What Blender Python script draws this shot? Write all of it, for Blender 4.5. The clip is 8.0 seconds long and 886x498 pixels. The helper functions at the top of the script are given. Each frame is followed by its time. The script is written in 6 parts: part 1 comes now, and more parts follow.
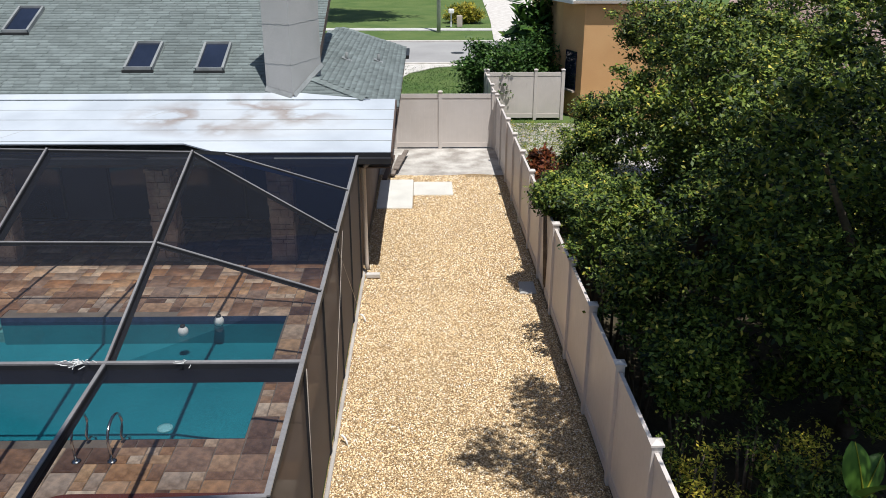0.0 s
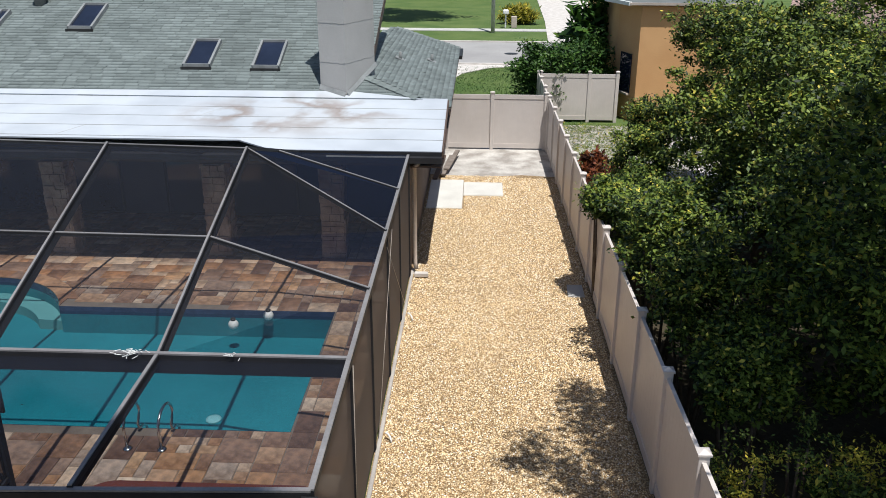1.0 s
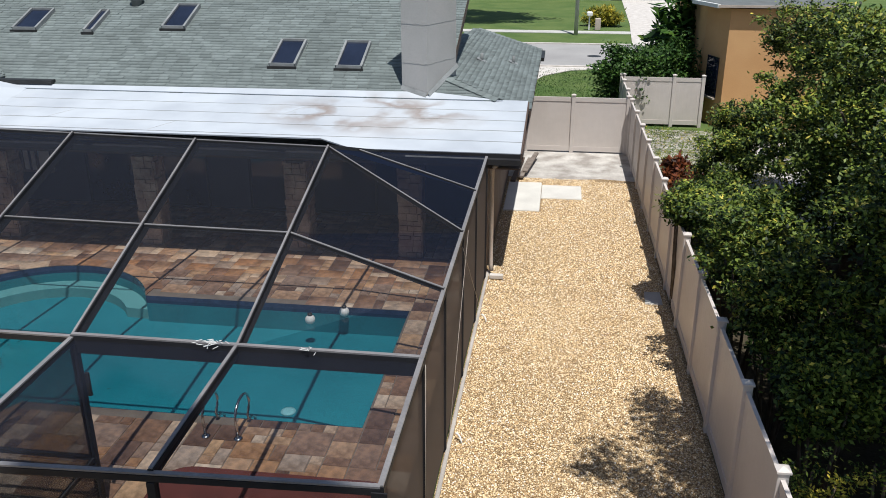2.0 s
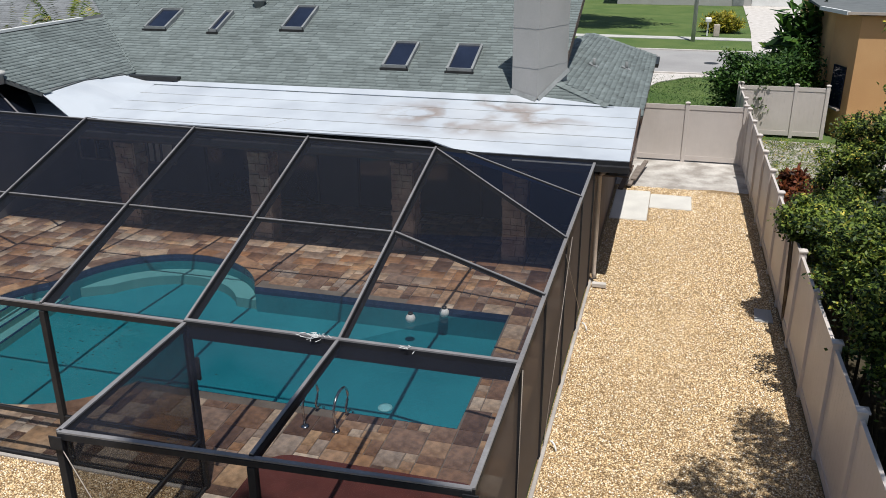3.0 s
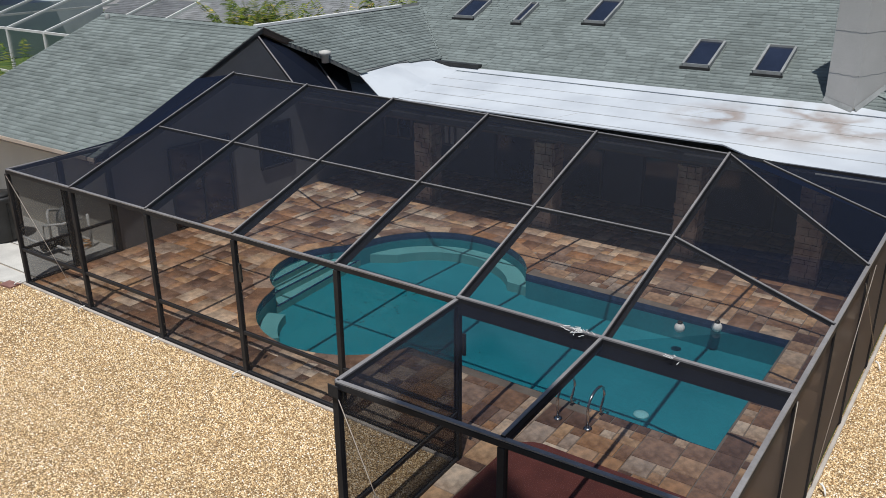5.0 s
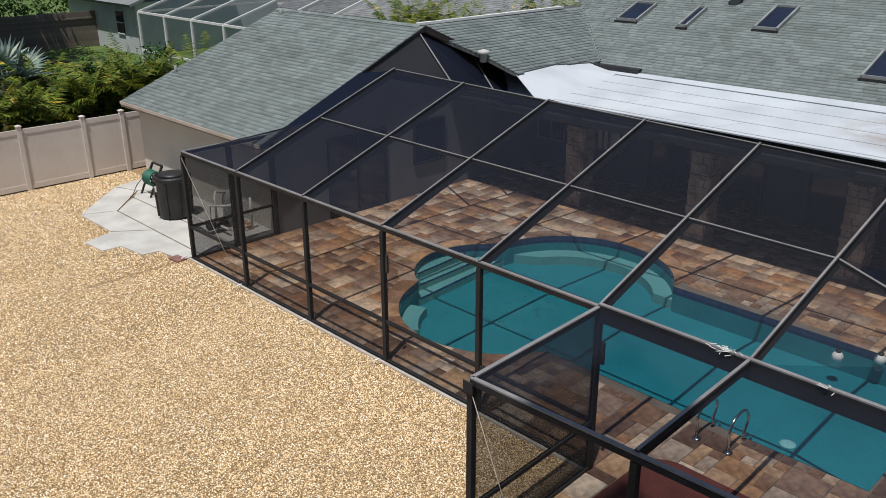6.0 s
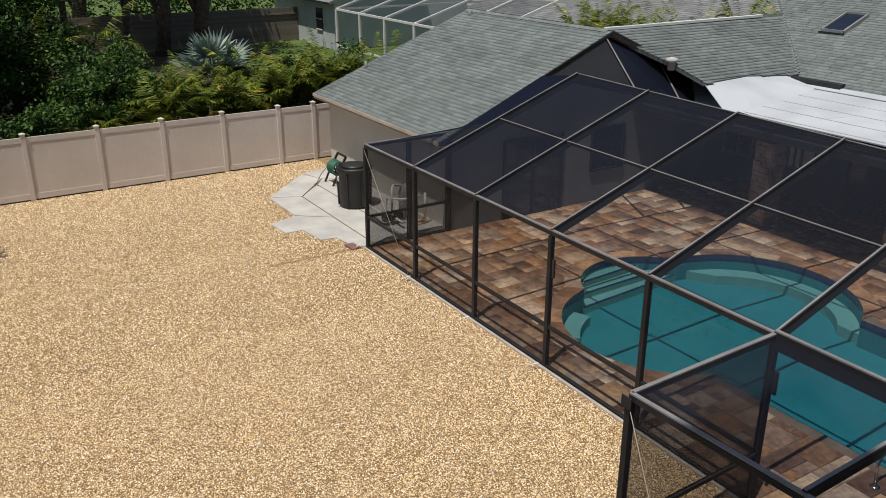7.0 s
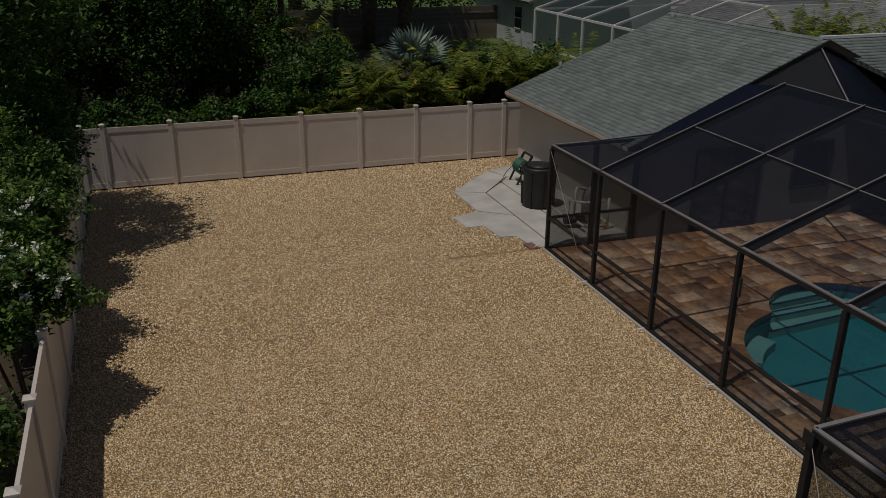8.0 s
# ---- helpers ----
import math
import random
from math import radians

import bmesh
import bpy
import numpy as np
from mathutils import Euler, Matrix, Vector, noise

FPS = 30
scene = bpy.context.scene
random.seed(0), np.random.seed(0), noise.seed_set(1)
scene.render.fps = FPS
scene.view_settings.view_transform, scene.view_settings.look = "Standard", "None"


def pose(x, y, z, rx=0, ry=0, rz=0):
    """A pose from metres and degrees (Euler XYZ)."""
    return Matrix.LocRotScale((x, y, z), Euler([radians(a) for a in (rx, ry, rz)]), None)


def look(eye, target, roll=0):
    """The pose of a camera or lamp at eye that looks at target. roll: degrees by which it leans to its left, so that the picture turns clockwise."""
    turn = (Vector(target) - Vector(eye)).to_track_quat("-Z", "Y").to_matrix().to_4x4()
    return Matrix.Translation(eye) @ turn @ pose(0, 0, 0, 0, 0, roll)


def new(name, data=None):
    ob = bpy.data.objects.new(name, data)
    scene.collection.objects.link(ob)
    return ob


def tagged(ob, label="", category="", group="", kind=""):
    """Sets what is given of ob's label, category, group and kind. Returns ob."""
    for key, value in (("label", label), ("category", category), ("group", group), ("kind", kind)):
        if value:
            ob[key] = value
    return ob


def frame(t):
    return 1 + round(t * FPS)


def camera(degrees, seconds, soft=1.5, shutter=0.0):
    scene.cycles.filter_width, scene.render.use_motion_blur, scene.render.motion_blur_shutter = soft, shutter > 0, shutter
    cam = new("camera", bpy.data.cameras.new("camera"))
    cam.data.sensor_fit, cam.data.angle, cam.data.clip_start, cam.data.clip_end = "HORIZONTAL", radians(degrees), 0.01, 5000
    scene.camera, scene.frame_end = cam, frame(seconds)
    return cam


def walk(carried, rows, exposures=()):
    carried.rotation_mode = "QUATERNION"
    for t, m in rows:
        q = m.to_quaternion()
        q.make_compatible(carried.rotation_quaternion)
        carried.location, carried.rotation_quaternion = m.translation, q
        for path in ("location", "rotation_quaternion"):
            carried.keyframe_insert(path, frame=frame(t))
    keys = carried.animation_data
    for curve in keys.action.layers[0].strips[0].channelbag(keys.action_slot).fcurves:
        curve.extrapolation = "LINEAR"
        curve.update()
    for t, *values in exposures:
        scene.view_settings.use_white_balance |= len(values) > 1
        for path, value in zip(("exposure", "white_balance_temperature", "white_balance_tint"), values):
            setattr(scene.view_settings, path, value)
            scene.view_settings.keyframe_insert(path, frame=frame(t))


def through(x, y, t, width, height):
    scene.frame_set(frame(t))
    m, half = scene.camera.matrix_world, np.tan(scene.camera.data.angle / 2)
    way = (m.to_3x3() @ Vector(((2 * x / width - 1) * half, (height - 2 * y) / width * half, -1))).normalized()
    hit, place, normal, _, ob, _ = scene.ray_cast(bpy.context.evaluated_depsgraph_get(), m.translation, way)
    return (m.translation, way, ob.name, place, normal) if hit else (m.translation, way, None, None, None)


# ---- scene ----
cam = camera(55.6, 8.0, soft=0.9)
EYE = (0.0, 0.0, 7.3)
# seconds, yaw, pitch, roll: a hovering camera that turns to its left
PATH = [
    (0.0, -1.25, -21.54, 0.16),
    (0.5, 0.64, -21.51, 0.18),
    (1.0, 2.31, -21.53, 0.29),
    (1.5, 4.86, -21.53, 0.13),
    (3.0, 15.35, -21.20, -0.20),
    (3.5, 20.14, -21.18, -0.26),
    (4.0, 25.18, -21.23, -0.29),
    (4.5, 30.18, -21.39, -0.37),
    (6.0, 45.78, -21.41, -0.20),
    (6.5, 51.53, -21.26, 0.02),
    (7.0, 58.03, -21.23, 0.13),
    (7.5, 64.49, -21.25, 0.27),
    (8.0, 71.02, -21.30, 0.42),
]
EXPOSURE = [(0.0, 0.38, 6250, 8.5), (1.5, 0.34, 6250, 8.5), (3.0, 0.22, 6350, 9.0), (4.5, 0.13, 6350, 9.0), (6.0, 0.1, 6450, 9.2), (7.0, -0.02, 6800, 10.0), (7.5, -0.12, 6900, 10.5),
            (7.65, -0.16, 6900, 10.5), (7.8, -0.5, 6900, 10.5), (7.9, -0.95, 6900, 10.5), (8.0, -1.38, 6900, 10.5)]
walk(cam, [(t, pose(*EYE, 90 + p, 0, y) @ pose(0, 0, 0, 0, 0, r)) for t, y, p, r in PATH], EXPOSURE)

# ---- light ----
TO_SUN = Vector((0.14, -0.31, 1.0)).normalized()
world = bpy.data.worlds.new("sky")
scene.world = world
world.use_nodes = True
wn = world.node_tree
sky = wn.nodes.new("ShaderNodeTexSky")
sky.sky_type, sky.sun_disc = "NISHITA", False
sky.sun_elevation = math.asin(TO_SUN.z)
sky.sun_rotation = math.atan2(TO_SUN.x, TO_SUN.y)
wn.links.new(sky.outputs[0], wn.nodes["Background"].inputs[0])
wn.nodes["Background"].inputs[1].default_value = 0.07
sun_data = bpy.data.lights.new("sun", "SUN")
sun_data.energy, sun_data.angle, sun_data.color = 4.2, radians(0.5), (1.0, 0.96, 0.90)
sun = new("sun", sun_data)
sun.matrix_world = look(TO_SUN * 60, (0, 0, 0))

# ---- materials ----
def material(name, colour, rough=0.8, metal=0.0, spec=0.4):
    m = bpy.data.materials.new(name)
    m.use_nodes = True
    b = m.node_tree.nodes["Principled BSDF"]
    b.inputs["Base Color"].default_value = (*colour, 1)
    b.inputs["Roughness"].default_value = rough
    b.inputs["Metallic"].default_value = metal
    b.inputs["Specular IOR Level"].default_value = spec
    return m


def node(m, kind, **values):
    n = m.node_tree.nodes.new(kind)
    for k, v in values.items():
        n.inputs[k.replace("_", " ")].default_value = v
    return n


def ramp(m, fac, stops, interpolation="LINEAR"):
    r = m.node_tree.nodes.new("ShaderNodeValToRGB")
    r.color_ramp.interpolation = interpolation
    while len(r.color_ramp.elements) < len(stops):
        r.color_ramp.elements.new(0.5)
    for e, (p, c) in zip(r.color_ramp.elements, stops):
        e.position, e.color = p, (*c, 1)
    m.node_tree.links.new(fac, r.inputs[0])
    return r.outputs[0]


def blend(m, fac, a, b, how="MIX"):
    x = m.node_tree.nodes.new("ShaderNodeMix")
    x.data_type, x.blend_type = "RGBA", how
    for value, socket in ((fac, x.inputs[0]), (a, x.inputs[6]), (b, x.inputs[7])):
        if isinstance(value, bpy.types.NodeSocket):
            m.node_tree.links.new(value, socket)
        elif isinstance(value, tuple):
            socket.default_value = (*value, 1)
        else:
            socket.default_value = value
    return x.outputs[2]


def coords(m):
    return m.node_tree.nodes.new("ShaderNodeTexCoord").outputs["Object"]


def cloud(m, scale, detail=4.0, where=None):
    n = node(m, "ShaderNodeTexNoise", Scale=scale, Detail=detail)
    m.node_tree.links.new(where or coords(m), n.inputs["Vector"])
    return n.outputs["Fac"]


def base(m, colour):
    m.node_tree.links.new(colour, m.node_tree.nodes["Principled BSDF"].inputs["Base Color"])


def relief(m, height, strength=0.3, distance=0.01):
    b = node(m, "ShaderNodeBump", Strength=strength, Distance=distance)
    m.node_tree.links.new(height, b.inputs["Height"])
    m.node_tree.links.new(b.outputs[0], m.node_tree.nodes["Principled BSDF"].inputs["Normal"])


def piece_random(m, whole):
    if whole:
        return m.node_tree.nodes.new("ShaderNodeNewGeometry").outputs["Random Per Island"]
    return m.node_tree.nodes.new("ShaderNodeObjectInfo").outputs["Random"]


def mottled(name, a, b, scale=3.0, fine=40.0, rough=0.8, bump=0.15, distance=0.004, spec=0.4, metal=0.0, grain=0.82):
    """Two tones in soft patches with fine grain over them."""
    m = material(name, a, rough, metal, spec)
    c = ramp(m, cloud(m, scale), [(0.35, a), (0.65, b)])
    g = ramp(m, cloud(m, fine, 3), [(0.3, (grain, grain, grain)), (0.7, (1.0, 1.0, 1.0))])
    base(m, blend(m, 1.0, c, g, "MULTIPLY"))
    if bump:
        relief(m, cloud(m, fine, 3), bump, distance)
    return m


def gravel_material():
    m = material("gravel", (0.5, 0.36, 0.2), 0.9)
    v = node(m, "ShaderNodeTexVoronoi", Scale=42.0)
    m.node_tree.links.new(coords(m), v.inputs["Vector"])
    stone = ramp(m, v.outputs["Color"], [(0.0, (0.36, 0.24, 0.125)), (0.35, (0.50, 0.355, 0.19)), (0.7, (0.61, 0.47, 0.29)), (1.0, (0.71, 0.62, 0.48))])
    # shade between the stones is painted in, darker away from each stone's middle
    gap_shade = ramp(m, v.outputs["Distance"], [(0.25, (1.0, 1.0, 1.0)), (0.62, (0.38, 0.33, 0.27))])
    patch = ramp(m, cloud(m, 0.5), [(0.3, (0.93, 0.92, 0.91)), (0.7, (1.03, 1.0, 0.97))])
    base(m, blend(m, 1.0, blend(m, 1.0, stone, gap_shade, "MULTIPLY"), patch, "MULTIPLY"))
    inv = node(m, "ShaderNodeMath")
    inv.operation = "SUBTRACT"
    inv.inputs[0].default_value = 1.0
    m.node_tree.links.new(v.outputs["Distance"], inv.inputs[1])
    relief(m, inv.outputs[0], 0.8, 0.03)
    return m


def pebble_material():
    m = material("pebbles", (0.5, 0.36, 0.2), 0.85)
    r = piece_random(m, True)
    c = ramp(m, r, [(0.0, (0.30, 0.18, 0.09)), (0.15, (0.44, 0.295, 0.15)), (0.4, (0.64, 0.47, 0.255)), (0.7, (0.77, 0.60, 0.365)), (0.9, (0.83, 0.73, 0.56)), (1.0, (0.87, 0.83, 0.77))])
    patch = ramp(m, cloud(m, 0.45), [(0.3, (0.92, 0.91, 0.90)), (0.7, (1.03, 1.0, 0.97))])
    base(m, blend(m, 1.0, c, patch, "MULTIPLY"))
    return m


def tile_material(name, whole):
    m = material(name, (0.3, 0.2, 0.14), 0.55)
    r = piece_random(m, whole)
    c = ramp(m, r, [(0.0, (0.13, 0.085, 0.07)), (0.10, (0.22, 0.14, 0.10)), (0.22, (0.37, 0.26, 0.185)), (0.34, (0.26, 0.195, 0.165)), (0.46, (0.46, 0.38, 0.31)),
                    (0.58, (0.33, 0.205, 0.125)), (0.68, (0.52, 0.46, 0.40)), (0.76, (0.24, 0.165, 0.13)), (0.85, (0.42, 0.30, 0.20)), (0.93, (0.34, 0.29, 0.26)), (1.0, (0.48, 0.38, 0.29))], "CONSTANT")
    w = coords(m)
    stain = ramp(m, cloud(m, 2.2, 6, w), [(0.32, (0.62, 0.55, 0.50)), (0.5, (0.95, 0.93, 0.9)), (0.68, (1.3, 1.15, 1.0))])
    vein = ramp(m, cloud(m, 9, 6, w), [(0.35, (0.76, 0.74, 0.72)), (0.6, (1.13, 1.09, 1.05))])
    warm = ramp(m, cloud(m, 0.16, 2, w), [(0.42, (1.0, 1.0, 1.0)), (0.58, (1.10, 0.98, 0.87))])
    c = blend(m, 1.0, c, warm, "MULTIPLY")
    base(m, blend(m, 1.0, blend(m, 1.0, c, stain, "MULTIPLY"), vein, "MULTIPLY"))
    relief(m, cloud(m, 30, 4, w), 0.25, 0.006)
    return m


def shingle_material(name, tone):
    m = material(name, tone, 0.92, spec=0.2)
    r = piece_random(m, True)
    k = tuple(x * 0.80 for x in tone)
    l = tuple(min(1, x * 1.14) for x in tone)
    c = ramp(m, r, [(0.0, k), (0.3, tuple(x * 0.93 for x in tone)), (0.6, tone), (1.0, l)])
    w = coords(m)
    p = ramp(m, cloud(m, 0.7, 5, w), [(0.3, (0.80, 0.80, 0.80)), (0.7, (1.08, 1.08, 1.08))])
    g = ramp(m, cloud(m, 70, 2, w), [(0.3, (0.70, 0.70, 0.70)), (0.7, (1.12, 1.12, 1.12))])
    base(m, blend(m, 1.0, blend(m, 1.0, c, p, "MULTIPLY"), g, "MULTIPLY"))
    relief(m, cloud(m, 90, 2, w), 0.4, 0.006)
    return m


def screen_material(name, cover, tone, shine=1.0):
    """Woven insect screen: threads cover a share of the sheet, the rest is open."""
    m = bpy.data.materials.new(name)
    m.use_nodes = True
    t = m.node_tree
    out, p = t.nodes["Material Output"], t.nodes["Principled BSDF"]
    p.inputs["Base Color"].default_value = (*tone, 1)
    p.inputs["Roughness"].default_value = 0.7
    clear, mix = t.nodes.new("ShaderNodeBsdfTransparent"), t.nodes.new("ShaderNodeMixShader")
    n = t.nodes.new("ShaderNodeTexNoise")
    n.inputs["Scale"].default_value = 0.6
    c = t.nodes.new("ShaderNodeTexCoord")
    t.links.new(c.outputs["Object"], n.inputs["Vector"])
    mp = t.nodes.new("ShaderNodeMapRange")
    mp.inputs[3].default_value, mp.inputs[4].default_value = cover - 0.03, cover + 0.03
    t.links.new(n.outputs["Fac"], mp.inputs[0])
    t.links.new(mp.outputs[0], mix.inputs[0])
    t.links.new(clear.outputs[0], mix.inputs[1])
    t.links.new(p.outputs[0], mix.inputs[2])
    # thread sheen: the weave closes up and shines at a glancing angle
    sheen, lw, rise, top = (t.nodes.new(k) for k in ("ShaderNodeBsdfGlossy", "ShaderNodeLayerWeight", "ShaderNodeMapRange", "ShaderNodeMixShader"))
    sheen.inputs["Color"].default_value = (0.030, 0.040, 0.072, 1)
    sheen.inputs["Roughness"].default_value = 0.55
    lw.inputs[0].default_value = 0.5
    rise.inputs[1].default_value, rise.inputs[2].default_value = 0.44, 0.90
    rise.inputs[4].default_value = shine
    t.links.new(lw.outputs["Facing"], rise.inputs[0])
    t.links.new(rise.outputs[0], top.inputs[0])
    t.links.new(mix.outputs[0], top.inputs[1])
    t.links.new(sheen.outputs[0], top.inputs[2])
    t.links.new(top.outputs[0], out.inputs[0])
    return m


def water_material():
    m = bpy.data.materials.new("pool_water")
    m.use_nodes = True
    t = m.node_tree
    out = t.nodes["Material Output"]
    t.nodes.remove(t.nodes["Principled BSDF"])
    clear, gloss, mix, fr = (t.nodes.new(k) for k in ("ShaderNodeBsdfTransparent", "ShaderNodeBsdfGlossy", "ShaderNodeMixShader", "ShaderNodeFresnel"))
    clear.inputs[0].default_value = (0.57, 0.85, 0.905, 1)
    gloss.inputs["Roughness"].default_value = 0.03
    fr.inputs[0].default_value = 1.33
    n, c, b = (t.nodes.new(k) for k in ("ShaderNodeTexNoise", "ShaderNodeTexCoord", "ShaderNodeBump"))
    n.inputs["Scale"].default_value, n.inputs["Detail"].default_value = 5.0, 3.0
    b.inputs["Strength"].default_value, b.inputs["Distance"].default_value = 0.12, 0.02
    t.links.new(c.outputs["Object"], n.inputs["Vector"])
    t.links.new(n.outputs["Fac"], b.inputs["Height"])
    t.links.new(b.outputs[0], gloss.inputs["Normal"])
    t.links.new(fr.outputs[0], mix.inputs[0])
    t.links.new(clear.outputs[0], mix.inputs[1])
    t.links.new(gloss.outputs[0], mix.inputs[2])
    t.links.new(mix.outputs[0], out.inputs[0])
    return m


def leaf_material(name, dark, mid, light, through=0.25):
    m = material(name, mid, 0.5, spec=0.22)
    t = m.node_tree
    # the near-black share of leaves paints the shaded gaps of a crown
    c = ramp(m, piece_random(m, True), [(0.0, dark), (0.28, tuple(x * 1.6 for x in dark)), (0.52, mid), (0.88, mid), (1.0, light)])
    # soft patches paint hollows dark and cool, sunlit tufts bright and warm
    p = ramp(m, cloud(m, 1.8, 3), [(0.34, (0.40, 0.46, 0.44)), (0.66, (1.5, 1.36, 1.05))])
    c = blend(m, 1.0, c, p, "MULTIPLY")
    base(m, c)
    tr, mix = t.nodes.new("ShaderNodeBsdfTranslucent"), t.nodes.new("ShaderNodeMixShader")
    t.links.new(c, tr.inputs[0])
    mix.inputs[0].default_value = through
    t.links.new(t.nodes["Principled BSDF"].outputs[0], mix.inputs[1])
    t.links.new(tr.outputs[0], mix.inputs[2])
    t.links.new(mix.outputs[0], t.nodes["Material Output"].inputs[0])
    return m


def white_roof_material():
    """White roll roofing with brown water stains and grey scuffs."""
    m = material("white_roof", (0.75, 0.77, 0.79), 0.6)
    w = coords(m)
    c = ramp(m, cloud(m, 0.8, 5, w), [(0.3, (0.39, 0.42, 0.46)), (0.65, (0.485, 0.52, 0.56))])
    mp = m.node_tree.nodes.new("ShaderNodeMapping")
    mp.inputs["Location"].default_value = (4.3 / 2.9, -19.0 / 1.5, 0)
    mp.inputs["Scale"].default_value = (1 / 2.9, 1 / 1.5, 0)
    m.node_tree.links.new(w, mp.inputs["Vector"])
    g = m.node_tree.nodes.new("ShaderNodeTexGradient")
    g.gradient_type = "SPHERICAL"
    m.node_tree.links.new(mp.outputs[0], g.inputs[0])
    n = ramp(m, cloud(m, 0.7, 5, w), [(0.40, (0, 0, 0)), (0.475, (1, 1, 1)), (0.52, (0.8, 0.8, 0.8)), (0.60, (0.05, 0.05, 0.05))])
    f = blend(m, 1.0, n, ramp(m, g.outputs["Fac"], [(0.0, (0, 0, 0)), (0.5, (0.9, 0.9, 0.9))]), "MULTIPLY")
    c = blend(m, f, c, (0.25, 0.205, 0.18))
    s = ramp(m, cloud(m, 0.35, 4, w), [(0.55, (0, 0, 0)), (0.70, (0.45, 0.45, 0.45))])
    base(m, blend(m, s, c, (0.50, 0.51, 0.52)))
    relief(m, cloud(m, 25, 3, w), 0.2, 0.006)
    return m


GRAVEL, PEBBLE = gravel_material(), pebble_material()
TILE, TILE_REST = tile_material("slate_tile", False), tile_material("slate_tile_rest", True)
SHINGLE = shingle_material("grey_green_shingle", (0.195, 0.226, 0.222))
SHINGLE_FAR = shingle_material("grey_shingle", (0.25, 0.26, 0.27))
SHINGLE_PINK = shingle_material("pink_shingle", (0.42, 0.30, 0.27))
UNDERLAY = mottled("roof_underlay", (0.12, 0.13, 0.13), (0.16, 0.17, 0.17))
SCREEN = screen_material("insect_screen", 0.32, (0.009, 0.012, 0.022))
WALL_SCREEN = screen_material("wall_screen", 0.36, (0.009, 0.009, 0.011), 0.12)
# extra thread cover stands in for the shade behind the west-facing walls
WEST_SCREEN = screen_material("shade_wall_screen", 0.62, (0.012, 0.012, 0.014), 0.12)
PALE_SCREEN = screen_material("thin_screen", 0.22, (0.02, 0.022, 0.028), 0.3)
SIDE_SCREEN = screen_material("dense_side_screen", 0.88, (0.105, 0.076, 0.060), 0.25)
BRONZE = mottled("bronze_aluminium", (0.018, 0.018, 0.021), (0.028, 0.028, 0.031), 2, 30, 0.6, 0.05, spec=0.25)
# paler grey paints sunlight onto the top faces of the bronze members
SUNLIT_TOP = mottled("sunlit_top_aluminium", (0.19, 0.18, 0.18), (0.25, 0.24, 0.24), 2, 30, 0.4, 0.05)
VINYL = mottled("tan_vinyl", (0.57, 0.515, 0.475), (0.62, 0.565, 0.525), 0.8, 6, 0.45, 0.02, grain=0.96)
CONCRETE = mottled("concrete", (0.44, 0.43, 0.41), (0.56, 0.55, 0.52), 1.5, 60, 0.9, 0.2)
FOOTING = mottled("dusty_footing", (0.36, 0.33, 0.30), (0.47, 0.43, 0.39), 2.5, 50, 0.9, 0.2)
PALE_SLAB = mottled("sunlit_concrete", (0.58, 0.56, 0.52), (0.68, 0.66, 0.61), 1.2, 60, 0.9, 0.2)
KERB = mottled("painted_kerb", (0.52, 0.48, 0.44), (0.66, 0.62, 0.58), 2.5, 50, 0.85, 0.2)
CREAM = mottled("cream_stucco", (0.56, 0.53, 0.48), (0.62, 0.59, 0.53), 0.8, 60, 0.95, 0.4, 0.006)
# mid-grey porch stucco, with the porch's shade put into a near-black colour
PORCH_WALL = mottled("shaded_porch_wall", (0.055, 0.06, 0.075), (0.075, 0.08, 0.095), 0.8, 60, 0.9, 0.3)
GABLE = mottled("slate_grey_stucco", (0.145, 0.148, 0.155), (0.185, 0.188, 0.195), 0.8, 60, 0.95, 0.4, 0.006)
STUCCO = mottled("grey_stucco", (0.40, 0.39, 0.375), (0.46, 0.45, 0.43), 0.8, 60, 0.95, 0.4, 0.006)
CHIMNEY = mottled("chimney_stucco", (0.44, 0.43, 0.41), (0.51, 0.495, 0.475), 0.7, 50, 0.95, 0.4, 0.006)
BROWN_WALL = mottled("brown_wall", (0.10, 0.075, 0.06), (0.135, 0.10, 0.085), 1.2, 30, 0.85, 0.2)
FASCIA = mottled("brown_fascia", (0.085, 0.055, 0.042), (0.12, 0.08, 0.062), 2, 30, 0.6, 0.1)
BEIGE_TRIM = mottled("beige_trim", (0.46, 0.39, 0.33), (0.54, 0.46, 0.39), 2, 30, 0.6, 0.1)
ORANGE = mottled("orange_stucco", (0.66, 0.37, 0.165), (0.73, 0.43, 0.20), 0.7, 40, 0.95, 0.5, 0.01)
WHITE_ROOF = white_roof_material()
WHITE = mottled("white_paint", (0.72, 0.72, 0.70), (0.80, 0.80, 0.78), 2, 40, 0.5, 0.05)
PLASTER = mottled("pool_plaster", (0.036, 0.275, 0.315), (0.055, 0.325, 0.365), 0.6, 20, 0.7, 0.1)
STEP_PLASTER = mottled("step_plaster", (0.36, 0.47, 0.44), (0.42, 0.53, 0.49), 0.8, 20, 0.7, 0.1)
WATERLINE = mottled("blue_waterline_tile", (0.02, 0.04, 0.10), (0.035, 0.06, 0.14), 8, 30, 0.25, 0.1)
WATER = water_material()
STEEL = mottled("polished_steel", (0.60, 0.60, 0.60), (0.68, 0.68, 0.68), 4, 30, 0.18, 0.02, metal=1.0)
BLACK = mottled("black_plastic", (0.018, 0.018, 0.018), (0.03, 0.03, 0.03), 3, 40, 0.45, 0.05)
DARK_GLASS = mottled("dark_glass", (0.012, 0.016, 0.03), (0.018, 0.024, 0.045), 1, 10, 0.06, 0.0, spec=0.6)
